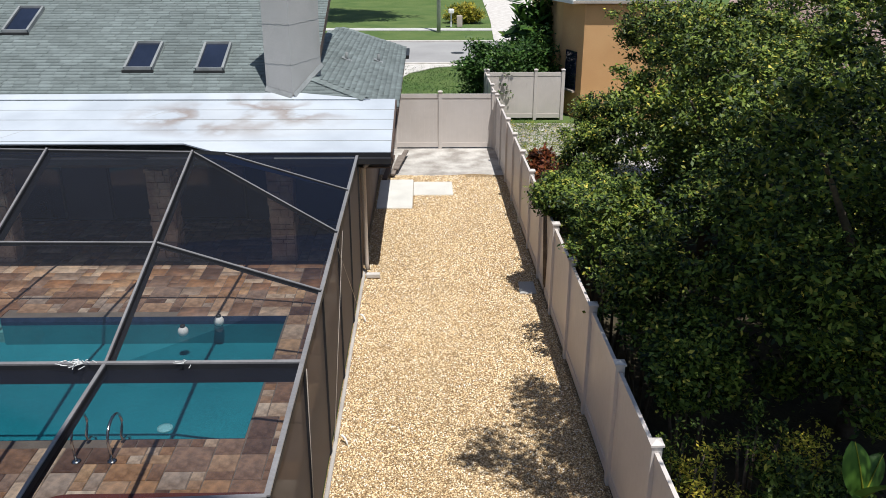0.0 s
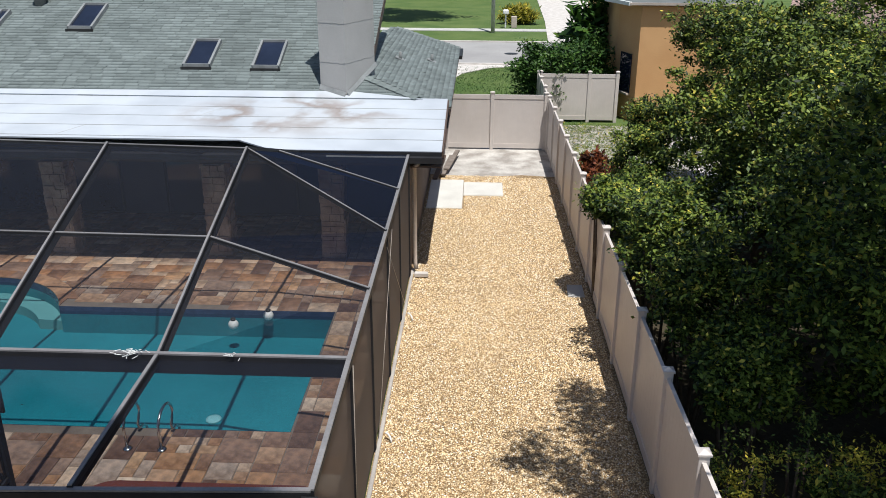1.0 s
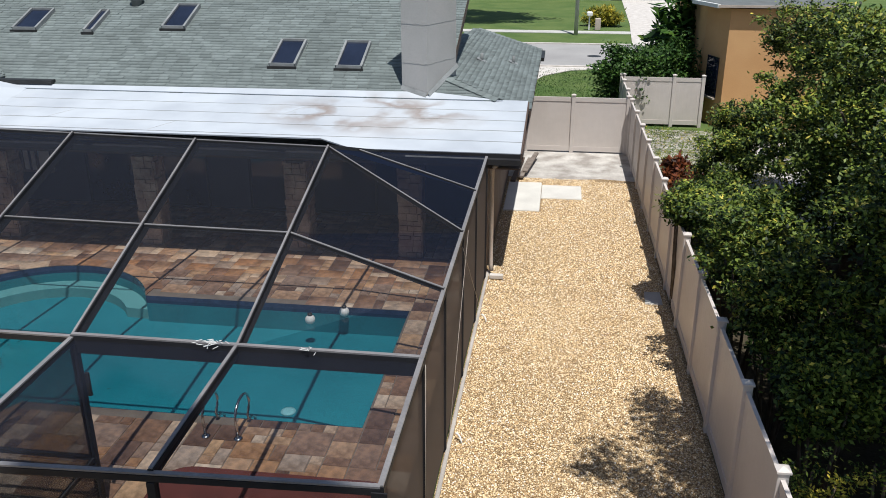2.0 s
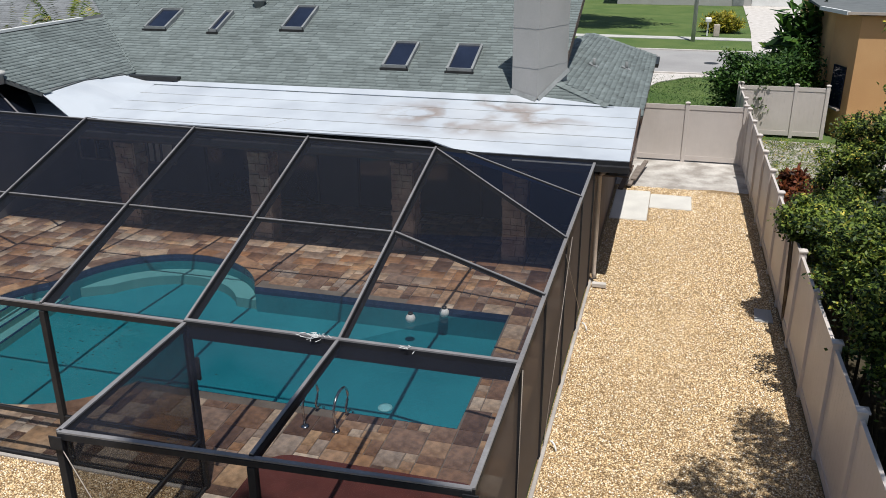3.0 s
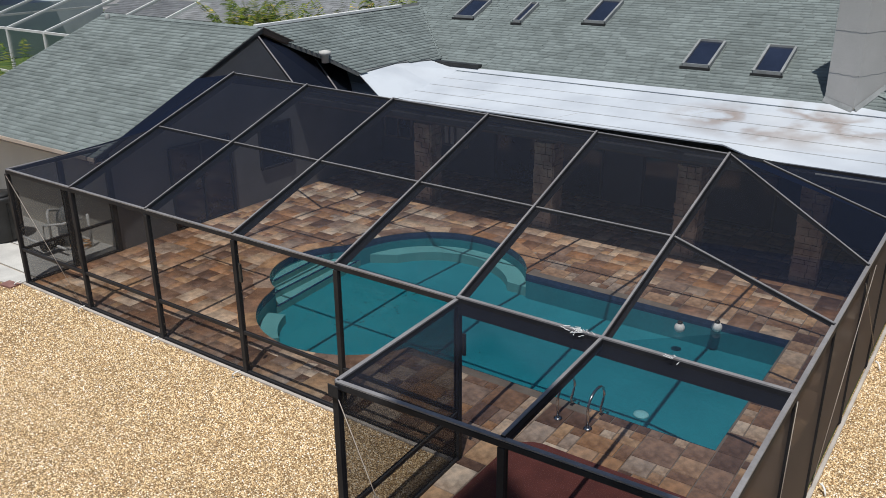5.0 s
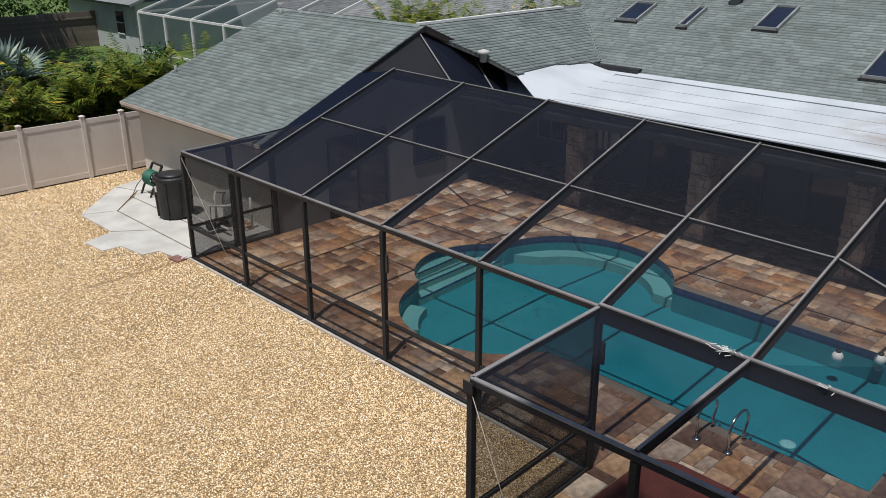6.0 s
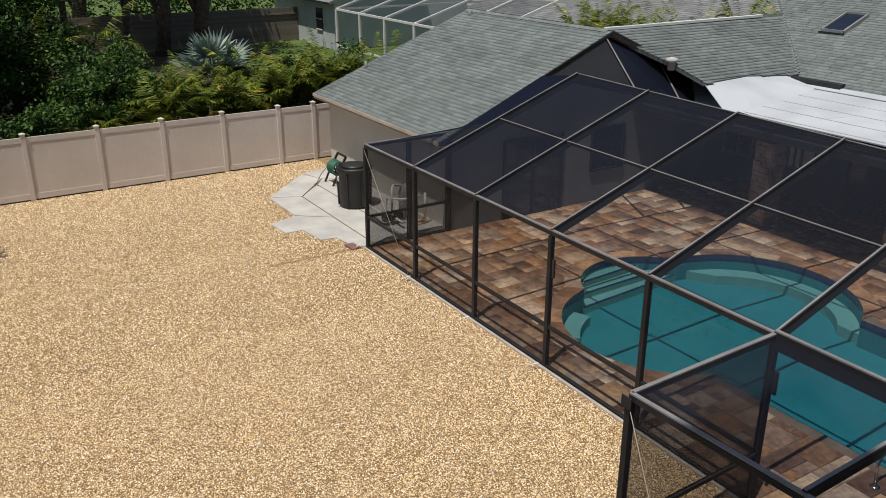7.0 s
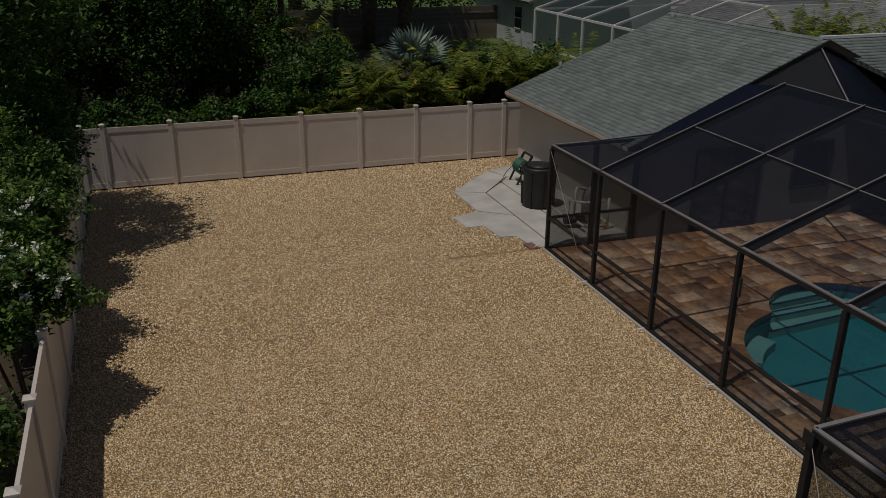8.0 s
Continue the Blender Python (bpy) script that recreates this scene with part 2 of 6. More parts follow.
GRASS = mottled("lawn", (0.075, 0.13, 0.028), (0.12, 0.17, 0.045), 0.5, 25, 0.95, 0.8, 0.05)
DIRT = mottled("dirt", (0.32, 0.29, 0.26), (0.58, 0.55, 0.51), 1.6, 18, 0.95, 0.6, 0.03)
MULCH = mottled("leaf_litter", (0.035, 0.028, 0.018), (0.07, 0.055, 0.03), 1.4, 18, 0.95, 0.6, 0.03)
ASPHALT = mottled("road_surface", (0.30, 0.29, 0.285), (0.36, 0.35, 0.34), 0.4, 40, 0.9, 0.2)
MAROON = mottled("maroon_rug", (0.10, 0.028, 0.024), (0.135, 0.038, 0.032), 3, 60, 0.95, 0.3)
BARK = mottled("bark", (0.07, 0.05, 0.035), (0.14, 0.11, 0.08), 5, 25, 0.95, 0.8, 0.02)
OLD_WOOD = mottled("grey_wood", (0.16, 0.13, 0.11), (0.25, 0.21, 0.18), 4, 30, 0.9, 0.3)
LEAD = mottled("grey_lead", (0.20, 0.21, 0.21), (0.27, 0.28, 0.28), 3, 30, 0.6, 0.1)

# ---- helpers of this scene ----
def empty(name, x=0, y=0, z=0):
    ob = new(name)
    ob.location = (x, y, z)
    return ob


def part(name, bm, mat, parent=None, label=""):
    me = bpy.data.meshes.new(name)
    bm.normal_update()
    bm.to_mesh(me)
    bm.free()
    me.materials.append(mat)
    ob = new(name, me)
    if parent:
        ob.parent = parent
        top, off = parent, Vector((0, 0, 0))
        while top:
            off += top.location
            top = top.parent
        ob.location = -off
    return tagged(ob, label)


def shared(name, me, at, parent, turn=0.0, label=""):
    ob = new(name, me)
    ob.parent = parent
    ob.location = at
    ob.rotation_euler = (0, 0, turn)
    return tagged(ob, label)


def box(bm, x0, y0, z0, x1, y1, z1, bevel=0.0):
    vs = [bm.verts.new((x, y, z)) for x in (x0, x1) for y in (y0, y1) for z in (z0, z1)]
    fs = [(0, 1, 3, 2), (4, 6, 7, 5), (0, 4, 5, 1), (2, 3, 7, 6), (0, 2, 6, 4), (1, 5, 7, 3)]
    faces = [bm.faces.new([vs[i] for i in f]) for f in fs]
    if bevel:
        es = {e for f in faces for e in f.edges}
        bmesh.ops.bevel(bm, geom=list(es), offset=bevel, segments=1, affect="EDGES")
    return bm


def boxed(*a, bevel=0.0):
    return box(bmesh.new(), *a, bevel=bevel)


def beam(bm, p, q, w, h, up=(0, 0, 1)):
    """A bar of w by h from p to q."""
    p, q = Vector(p), Vector(q)
    d = (q - p).normalized()
    s = d.cross(Vector(up))
    if s.length < 1e-4:
        s = Vector((1, 0, 0))
    s.normalize()
    u = s.cross(d).normalized()
    ring = [(-1, -1), (1, -1), (1, 1), (-1, 1)]
    a = [bm.verts.new(p + s * (w / 2 * i) + u * (h / 2 * j)) for i, j in ring]
    b = [bm.verts.new(q + s * (w / 2 * i) + u * (h / 2 * j)) for i, j in ring]
    for k in range(4):
        bm.faces.new((a[k], a[(k + 1) % 4], b[(k + 1) % 4], b[k]))
    bm.faces.new(a[::-1])
    bm.faces.new(b)
    return bm


def bar(p, q, w, h, up=(0, 0, 1)):
    return beam(bmesh.new(), p, q, w, h, up)


def tube(bm, pts, r, n=8, r_end=None):
    """A round pipe along pts."""
    pts = [Vector(p) for p in pts]
    rings = []
    for i, p in enumerate(pts):
        d = (pts[min(i + 1, len(pts) - 1)] - pts[max(i - 1, 0)]).normalized()
        s = d.cross(Vector((0.123, 0.271, 0.95)))
        s.normalize()
        u = s.cross(d)
        k = r if r_end is None else r + (r_end - r) * i / (len(pts) - 1)
        rings.append([bm.verts.new(p + s * (k * math.cos(2 * math.pi * j / n)) + u * (k * math.sin(2 * math.pi * j / n))) for j in range(n)])
    for a, b in zip(rings, rings[1:]):
        for j in range(n):
            f = bm.faces.new((a[j], a[(j + 1) % n], b[(j + 1) % n], b[j]))
            f.smooth = True
    bm.faces.new(rings[0][::-1])
    bm.faces.new(rings[-1])
    return bm


def slab(pts, z0, z1, bm=None):
    """An upright prism over a flat outline."""
    bm = bm or bmesh.new()
    a = [bm.verts.new((x, y, z0)) for x, y in pts]
    b = [bm.verts.new((x, y, z1)) for x, y in pts]
    n = len(pts)
    for i in range(n):
        bm.faces.new((a[i], a[(i + 1) % n], b[(i + 1) % n], b[i]))
    bm.faces.new(a[::-1])
    bm.faces.new(b)
    return bm


def sheet(pts, thick=0.0, bm=None):
    """A flat panel through 3D corners, with thickness along its normal."""
    bm = bm or bmesh.new()
    pts = [Vector(p) for p in pts]
    n = (pts[1] - pts[0]).cross(pts[2] - pts[0]).normalized()
    a = [bm.verts.new(p) for p in pts]
    if not thick:
        bm.faces.new(a)
        return bm
    b = [bm.verts.new(p - n * thick) for p in pts]
    k = len(pts)
    bm.faces.new(a)
    bm.faces.new(b[::-1])
    for i in range(k):
        bm.faces.new((a[(i + 1) % k], a[i], b[i], b[(i + 1) % k]))
    return bm


def lathe(bm, profile, x, y, n=20):
    rings = [[bm.verts.new((x + r * math.cos(2 * math.pi * j / n), y + r * math.sin(2 * math.pi * j / n), z)) for j in range(n)] for r, z in profile]
    for a, b in zip(rings, rings[1:]):
        for j in range(n):
            f = bm.faces.new((a[j], a[(j + 1) % n], b[(j + 1) % n], b[j]))
            f.smooth = True
    bm.faces.new(rings[0][::-1])
    bm.faces.new(rings[-1])
    return bm


def raw_mesh(name, verts, faces, mat, parent=None):
    """One mesh of many small alike pieces from arrays: verts (n, 3), faces (m, k)."""
    me = bpy.data.meshes.new(name)
    m, k = faces.shape
    me.vertices.add(len(verts))
    me.vertices.foreach_set("co", np.asarray(verts, np.float32).ravel())
    me.loops.add(m * k)
    me.loops.foreach_set("vertex_index", np.asarray(faces, np.int32).ravel())
    me.polygons.add(m)
    me.polygons.foreach_set("loop_start", np.arange(0, m * k, k, dtype=np.int32))
    me.update(calc_edges=True)
    me.materials.append(mat)
    ob = new(name, me)
    if parent:
        ob.parent = parent
        ob.location = -parent.location
    return ob


def inside(x, y, poly):
    hit, j = False, len(poly) - 1
    for i in range(len(poly)):
        (xi, yi), (xj, yj) = poly[i], poly[j]
        if (yi > y) != (yj > y) and x < (xj - xi) * (y - yi) / (yj - yi) + xi:
            hit = not hit
        j = i
    return hit


# ---- the pool's outline ----
def arc(cx, cy, r, a0, a1, n):
    return [(cx + r * math.cos(radians(a0 + (a1 - a0) * i / n)), cy + r * math.sin(radians(a0 + (a1 - a0) * i / n))) for i in range(n + 1)]


POOL_X1, POOL_Y0, POOL_Y1 = -2.74, 10.76, 14.93
# three lobes at the shallow end: the bench curve, the steps and the front curve
ARC_BACK = arc(-10.35, 14.05, 2.22, 23.3, 172, 30)
ARC_STEPS = arc(-11.70, 12.75, 1.62, 131, 247, 18)
ARC_FRONT = arc(-10.25, 11.60, 2.07, 196, 336, 26)
POOL = [(POOL_X1, POOL_Y0), (POOL_X1, POOL_Y1)] + ARC_BACK + ARC_STEPS + ARC_FRONT
POOL = POOL[::-1]
# the outline runs clockwise or not; walls are made double sided by thickness

# ---- ground ----
def ground_sheet(name, mat, z, big, hole):
    bm = bmesh.new()
    xs, ys = (-big, hole[0], hole[2], big), (-big, hole[1], hole[3], big)
    g = [[bm.verts.new((x, y, z)) for y in ys] for x in xs]
    for i in range(3):
        for j in range(3):
            if (i, j) != (1, 1):
                bm.faces.new((g[i][j], g[i + 1][j], g[i + 1][j + 1], g[i][j + 1]))
    return part(name, bm, mat)


tagged(ground_sheet("ground", GRASS, -0.06, 900, (-14.2, 9.0, -2.5, 16.8)), "green lawn and soil reaching to the horizon", "ground", kind="structure")

FX, SIDE_Y, BACK_X, GATE_Y = 2.45, -2.05, -25.15, 27.83
CAGE_X1, CAGE_X0, CAGE_Y, JUT_Y, JUT_X, CAGE_BACK = -1.41, -16.93, 8.45, 6.10, -5.73, 16.85
JUT_L, JUT_M = (-5.63, 5.92), (-3.55, 6.02)  # the entry bay stands a little askew
EAVE_Z, RIDGE_Y = 2.53, 12.72

bed = slab([(FX + 0.14, SIDE_Y), (FX - 0.06, 24.6), (1.4, 24.75), (0.2, 24.5), (CAGE_X1, 24.7), (CAGE_X1, JUT_Y), JUT_L, (JUT_X, CAGE_Y), (CAGE_X0, CAGE_Y), (CAGE_X0, 10.8), (-24.2, 10.8), (-24.2, 17), (BACK_X, 17), (BACK_X, SIDE_Y)], -0.05, 0.0)
tagged(part("gravel_bed", bed, GRAVEL), "tan crushed-stone gravel covering the side yard and back yard", "gravel", kind="structure")
tagged(part("bare_soil", slab([(CAGE_X1, 24.6), (FX, 24.55), (FX, GATE_Y + 0.3), (CAGE_X1, GATE_Y + 0.3)], -0.05, -0.008), DIRT), "pale bare soil strip in front of the side gate", "ground", kind="structure")


def pebbles():
    rng = np.random.default_rng(4)
    areas = [(-1.36, 7.5, 2.42, 16.0, 1500), (-1.36, 16.0, 2.40, 24.6, 1050), (-25.1, 6.0, -17.1, 10.7, 620), (-25.1, -2.0, -14.0, 6.0, 720), (-14.0, -1.9, -5.9, 8.36, 1400), (-17.0, 6.0, -14.0, 8.36, 850), (-5.85, 4.6, -3.2, 5.85, 1400)]
    xs, ys, sz = [], [], []
    for x0, y0, x1, y1, d in areas:
        n = int((x1 - x0) * (y1 - y0) * d)
        xs.append(rng.uniform(x0, x1, n)); ys.append(rng.uniform(y0, y1, n))
        sz.append(rng.uniform(0.0085, 0.0165, n) * (1400 / d) ** 0.3)
    x, y, s = np.concatenate(xs), np.concatenate(ys), np.concatenate(sz)
    keep = (np.hypot(x, y) > 7.4) & ~((x > 1.2) & (y > 24.4))
    for px, py, pw, ph in PAVED:
        keep &= ~((x > px) & (x < px + pw) & (y > py) & (y < py + ph))
    keep &= np.array([not inside(a, b, PATIO) if a < -16.5 else True for a, b in zip(x, y)])
    x, y, s = x[keep], y[keep], s[keep]
    n = len(x)
    a = rng.uniform(0, 6.28, n)
    k = np.arange(4) * (math.pi / 2)
    ring = np.stack([np.cos(a[:, None] + k) * s[:, None] * rng.uniform(0.7, 1.35, (n, 4)), np.sin(a[:, None] + k) * s[:, None] * rng.uniform(0.7, 1.2, (n, 4)), rng.uniform(-0.004, 0.006, (n, 4))], -1)
    tip = np.stack([rng.uniform(-0.4, 0.4, n) * s, rng.uniform(-0.4, 0.4, n) * s, s * rng.uniform(0.7, 1.5, n)], -1)
    v = np.concatenate([ring, tip[:, None]], 1) + np.stack([x, y, np.zeros(n)], -1)[:, None]
    f = np.array([(i, (i + 1) % 4, 4) for i in range(4)])
    f = (f[None] + (np.arange(n) * 5)[:, None, None]).reshape(-1, 3)
    return tagged(raw_mesh("loose_gravel", v.reshape(-1, 3), f, PEBBLE), "loose tan, ochre and cream gravel stones", "gravel", kind="stuff")


# concrete slabs by the house door, and the faceted patio by the air conditioner
PAVED = [(-1.33, 21.45, 1.02, 2.6), (-0.35, 22.6, 1.13, 1.23)]
PATIO = [(-24.0, 10.8), (-23.66, 9.62), (-21.85, 7.82), (-20.05, 7.86), (-19.72, 7.06), (-18.89, 7.14), (-18.87, 7.59), (-17.98, 7.69), (-17.93, 8.08), (-17.05, 8.2), (-17.05, 10.8)]
stepping = empty("concrete_walk", -0.8, 22.5, 0)
part("slab", boxed(-1.33, 21.45, -0.04, -0.36, 24.05, 0.035, bevel=0.012), PALE_SLAB, stepping)
part("slab", boxed(-0.35, 22.60, -0.04, 0.78, 23.83, 0.035, bevel=0.012), PALE_SLAB, stepping)
tagged(stepping, "pale concrete walk of two slabs beside the house door", "walk", kind="structure")
patio = empty("concrete_patio", -20, 9, 0)
for pts in ([(-24.0, 10.8), (-23.66, 9.62), (-22.85, 9.9), (-22.2, 10.8)], [(-23.62, 9.57), (-21.87, 7.84), (-21.5, 8.68), (-22.83, 9.87)],
            [(-21.83, 7.83), (-20.05, 7.86), (-19.4, 8.66), (-21.48, 8.65)], [(-20.0, 7.84), (-19.72, 7.06), (-18.89, 7.14), (-18.87, 7.59), (-17.98, 7.69), (-17.93, 8.08), (-17.05, 8.2), (-17.05, 8.66), (-19.37, 8.65)],
            [(-21.47, 8.7), (-17.05, 8.7), (-17.05, 9.55), (-22.3, 9.5)], [(-22.32, 9.54), (-17.05, 9.59), (-17.05, 10.8), (-22.16, 10.8), (-22.8, 9.9)]):
    part("slab", slab(pts, -0.04, 0.03), CONCRETE, patio)
tagged(patio, "pale grey concrete patio of faceted slabs with cut joints", "patio", kind="structure")
tagged(part("stone_patch", slab([(1.95, 15.9), (2.3, 15.9), (2.3, 16.5), (1.98, 16.5)], -0.02, 0.025), STUCCO), "small flat grey stone lying in the gravel", "stone")


# ---- fences ----
def vinyl_fence(points, name_label, post_z=1.92, panel_z=1.80, turn_posts=True):
    """A run of vinyl panels between posts at the given plan points."""
    fence = empty("vinyl_fence", *points[0], 0)
    for i, (x, y) in enumerate(points):
        post = part("post", boxed(x - 0.062, y - 0.062, -0.05, x + 0.062, y + 0.062, post_z - 0.04, bevel=0.006), VINYL, fence)
        cap = bmesh.new()
        box(cap, x - 0.078, y - 0.078, post_z - 0.04, x + 0.078, y + 0.078, post_z - 0.015)
        vs = [cap.verts.new((x + a * 0.078, y + b * 0.078, post_z - 0.015)) for a, b in ((-1, -1), (1, -1), (1, 1), (-1, 1))]
        top = cap.verts.new((x, y, post_z + 0.02))
        for k in range(4):
            cap.faces.new((vs[k], vs[(k + 1) % 4], top))
        part("cap", cap, VINYL, post)
    for (xa, ya), (xb, yb) in zip(points, points[1:]):
        d = Vector((xb - xa, yb - ya, 0))
        l = d.length
        d /= l
        s = Vector((-d.y, d.x, 0))
        a, b = Vector((xa, ya, 0)) + d * 0.06, Vector((xb, yb, 0)) - d * 0.06
        for z, h, nm in ((panel_z - 0.07, 0.14, "top_rail"), (0.12, 0.16, "bottom_rail")):
            part(nm, bar(a + Vector((0, 0, z)), b + Vector((0, 0, z)), 0.05, h), VINYL, fence)
        n = max(1, round((l - 0.12) / 0.15))
        w = (b - a).length / n
        face = []
        for k in range(n):
            face += [(k * w + 0.002, 0.011), ((k + 1) * w - 0.002, 0.011), ((k + 1) * w, 0.009)]
        outline = face + [(u, -v) for u, v in face[::-1]]
        pan = slab([((a + d * u + s * v).x, (a + d * u + s * v).y) for u, v in outline], 0.2, panel_z - 0.14)
        part("panel", pan, VINYL, fence)
    return tagged(fence, name_label, "fence", "boundary fences")


vinyl_fence([(2.61 - 0.009 * y, y) for y in [31.09 - 1.79 * k for k in range(19)][::-1] + [32.3]], "tan vinyl privacy fence with capped posts along the side yard")
vinyl_fence([(BACK_X, y) for y in (-2.16, -1.55, 0.28, 2.15, 4.07, 5.88, 7.71, 9.52, 10.72, 12.6, 14.5, 16.4)], "tan vinyl privacy fence with capped posts behind the yard")
vinyl_fence([(BACK_X + 1.9 * k, -2.16 + 0.038 * k) for k in range(1, 15)], "tan vinyl privacy fence with capped posts beside flowering shrubs")
vinyl_fence([(-1.02, GATE_Y), (0.5, GATE_Y), (2.28, GATE_Y)], "tan vinyl fence closing the side yard beside the house", 1.95, 1.85)
vinyl_fence([(2.40, 32.3), (4.25, 32.3), (5.3, 32.3)], "tan vinyl fence beside the orange neighbour house")

# ---- pool deck ----
deck_ring = [(CAGE_X1 - 0.03, JUT_Y + 0.03), (CAGE_X1 - 0.03, 20.6), (CAGE_X0, 20.6), (CAGE_X0, CAGE_Y + 0.03), (JUT_X + 0.03, CAGE_Y + 0.03), (JUT_L[0] + 0.03, JUT_L[1] + 0.03)]
bm = bmesh.new()
loops = []
for ring in (deck_ring, POOL):
    vs = [bm.verts.new((x, y, 0.005)) for x, y in ring]
    loops += [bm.edges.new((vs[i], vs[(i + 1) % len(vs)])) for i in range(len(vs))]
bmesh.ops.triangle_fill(bm, use_beauty=True, edges=loops)
over = [f for f in bm.faces if inside(f.calc_center_median().x, f.calc_center_median().y, POOL)]
bmesh.ops.delete(bm, geom=over, context="FACES_ONLY")
GROUT = mottled("grout", (0.15, 0.12, 0.10), (0.20, 0.17, 0.14), 3, 40)
deck = tagged(part("pool_deck", bm, GROUT), "multicoloured brown slate paving round the pool", "paving", kind="structure")

CELL = 0.2


def deck_tiles():
    """Random ashlar slate paving on a 20 cm module, left open over the pool."""
    rng = random.Random(7)
    nx, ny = 78, 73
    x0, y0 = CAGE_X0 + 0.02, JUT_Y + 0.05
    taken = set()

    def is_free(i, j):
        if (i, j) in taken or i >= nx or j >= ny:
            return False
        x, y = x0 + (i + 0.5) * CELL, y0 + (j + 0.5) * CELL
        if x > CAGE_X1 - 0.08 or (x < JUT_X + 0.05 and y < CAGE_Y + 0.1):
            return False
        return not inside(x, y, WIDE)

    sizes = [(3, 2), (2, 2), (2, 3), (2, 1), (1, 1), (3, 2), (2, 2), (1, 2), (3, 3), (2, 3), (1, 1)]
    out = []
    for j in range(ny):
        for i in range(nx):
            if not is_free(i, j):
                taken.add((i, j))
                continue
            rng.shuffle(sizes)
            for w, h in sizes + [(1, 1)]:
                cells = [(i + a, j + b) for a in range(w) for b in range(h)]
                if all(is_free(*c) for c in cells):
                    break
            taken.update(cells)
            out.append((x0 + i * CELL, y0 + j * CELL, w, h))
    return out


def tile_mesh(w, h, bm=None, x=0.0, y=0.0, z=0.012):
    own = bm is None
    bm = bm or bmesh.new()
    g, t = 0.006, 0.006
    W, Hh = w * CELL, h * CELL
    lo = [bm.verts.new((x + a, y + b, 0.004)) for a, b in ((g, g), (W - g, g), (W - g, Hh - g), (g, Hh - g))]
    up = [bm.verts.new((x + a, y + b, z + 0.006)) for a, b in ((g + t, g + t), (W - g - t, g + t), (W - g - t, Hh - g - t), (g + t, Hh - g - t))]
    for k in range(4):
        bm.faces.new((lo[k], lo[(k + 1) % 4], up[(k + 1) % 4], up[k]))
    bm.faces.new(up)
    if own:
        me = bpy.data.meshes.new("tile")
        bm.to_mesh(me)
        bm.free()
        me.materials.append(TILE)
        return me
    return bm


# the coping's outer line: the pool outline widened
WIDE = []
for i, (x, y) in enumerate(POOL):
    (xa, ya), (xb, yb) = POOL[i - 1], POOL[(i + 1) % len(POOL)]
    d = Vector((xb - xa, yb - ya)).normalized()
    nrm = Vector((d.y, -d.x))
    if inside(x + nrm.x * 0.05, y + nrm.y * 0.05, POOL):
        nrm = -nrm
    k = 0.05 if x > -8.2 else 0.24
    WIDE.append((x + nrm.x * k, y + nrm.y * k))

# ---- pool ----
pool = empty("swimming_pool", -8, 13, 0)
WATER_Z, FLOOR_Z = -0.09, -0.58
bm = bmesh.new()
top = [bm.verts.new((x, y, -0.16)) for x, y in POOL]
low = [bm.verts.new((x, y, FLOOR_Z)) for x, y in POOL]
for i in range(len(POOL)):
    bm.faces.new((top[i], top[(i + 1) % len(POOL)], low[(i + 1) % len(POOL)], low[i]))
bm.faces.new(low)
part("basin", bm, PLASTER, pool, "teal plaster basin")
bm = bmesh.new()
hi = [bm.verts.new((x, y, 0.012)) for x, y in POOL]
lo = [bm.verts.new((x, y, -0.16)) for x, y in POOL]
for i in range(len(POOL)):
    bm.faces.new((hi[i], hi[(i + 1) % len(POOL)], lo[(i + 1) % len(POOL)], lo[i]))
part("waterline_band", bm, WATERLINE, pool, "dark blue tile band at the waterline")
# three steps, one below the other, filling the middle lobe
for (xa, ya), (xb, yb), z in (((-12.95, 11.78), (-13.07, 13.55), -0.19), ((-12.65, 11.46), (-12.76, 13.93), -0.31), ((-12.30, 11.24), (-12.56, 14.30), -0.43)):
    a0 = math.degrees(math.atan2(yb - 12.75, xb + 11.70))
    a1 = math.degrees(math.atan2(ya - 12.75, xa + 11.70)) % 360
    st = part("step", slab([(xb, yb)] + arc(-11.70, 12.75, 1.615, max(a0, 131), min(a1, 247), 14) + [(xa, ya)], FLOOR_Z, z), STEP_PLASTER, pool, "pale submerged step")
    part("step_edge", bar((xa - 0.03, ya + 0.03, z + 0.004), (xb - 0.03, yb - 0.03, z + 0.004), 0.06, 0.008), WATERLINE, st)
# bench along the back curve, and the small corner seat
outer, inner = arc(-10.35, 14.05, 2.215, 26, 166, 30), arc(-10.35, 14.05, 1.80, 34, 150, 26)
part("bench", slab(outer + inner[::-1], FLOOR_Z, -0.36), STEP_PLASTER, pool, "pale submerged bench")
outer, inner = arc(-10.25, 11.60, 2.065, 200, 236, 12), arc(-10.25, 11.60, 1.68, 200, 236, 12)
part("bench", slab(outer + inner[::-1], FLOOR_Z, -0.38), STEP_PLASTER, pool, "pale submerged corner seat")
bm = bmesh.new()
surface = bm.faces.new([bm.verts.new((x, y, WATER_Z)) for x, y in POOL])
surface.normal_update()
if surface.normal.z < 0:
    surface.normal_flip()
part("water", bm, WATER, pool, "still turquoise water")
specks = bmesh.new()
rng = random.Random(31)
for _ in range(170):
    u, v, r = rng.gauss(-10.6, 0.9), rng.gauss(12.6, 0.8), rng.uniform(0.008, 0.022)
    if inside(u, v, POOL) and u > -12.1:
        specks.faces.new([specks.verts.new((u + r * math.cos(a) * 1.5, v + r * math.sin(a), FLOOR_Z + 0.004)) for a in (0.0, 1.6, 3.1, 4.7)])
tagged(part("leaf_specks", specks, MULCH, pool, "small sunken leaf bits"), kind="stuff")
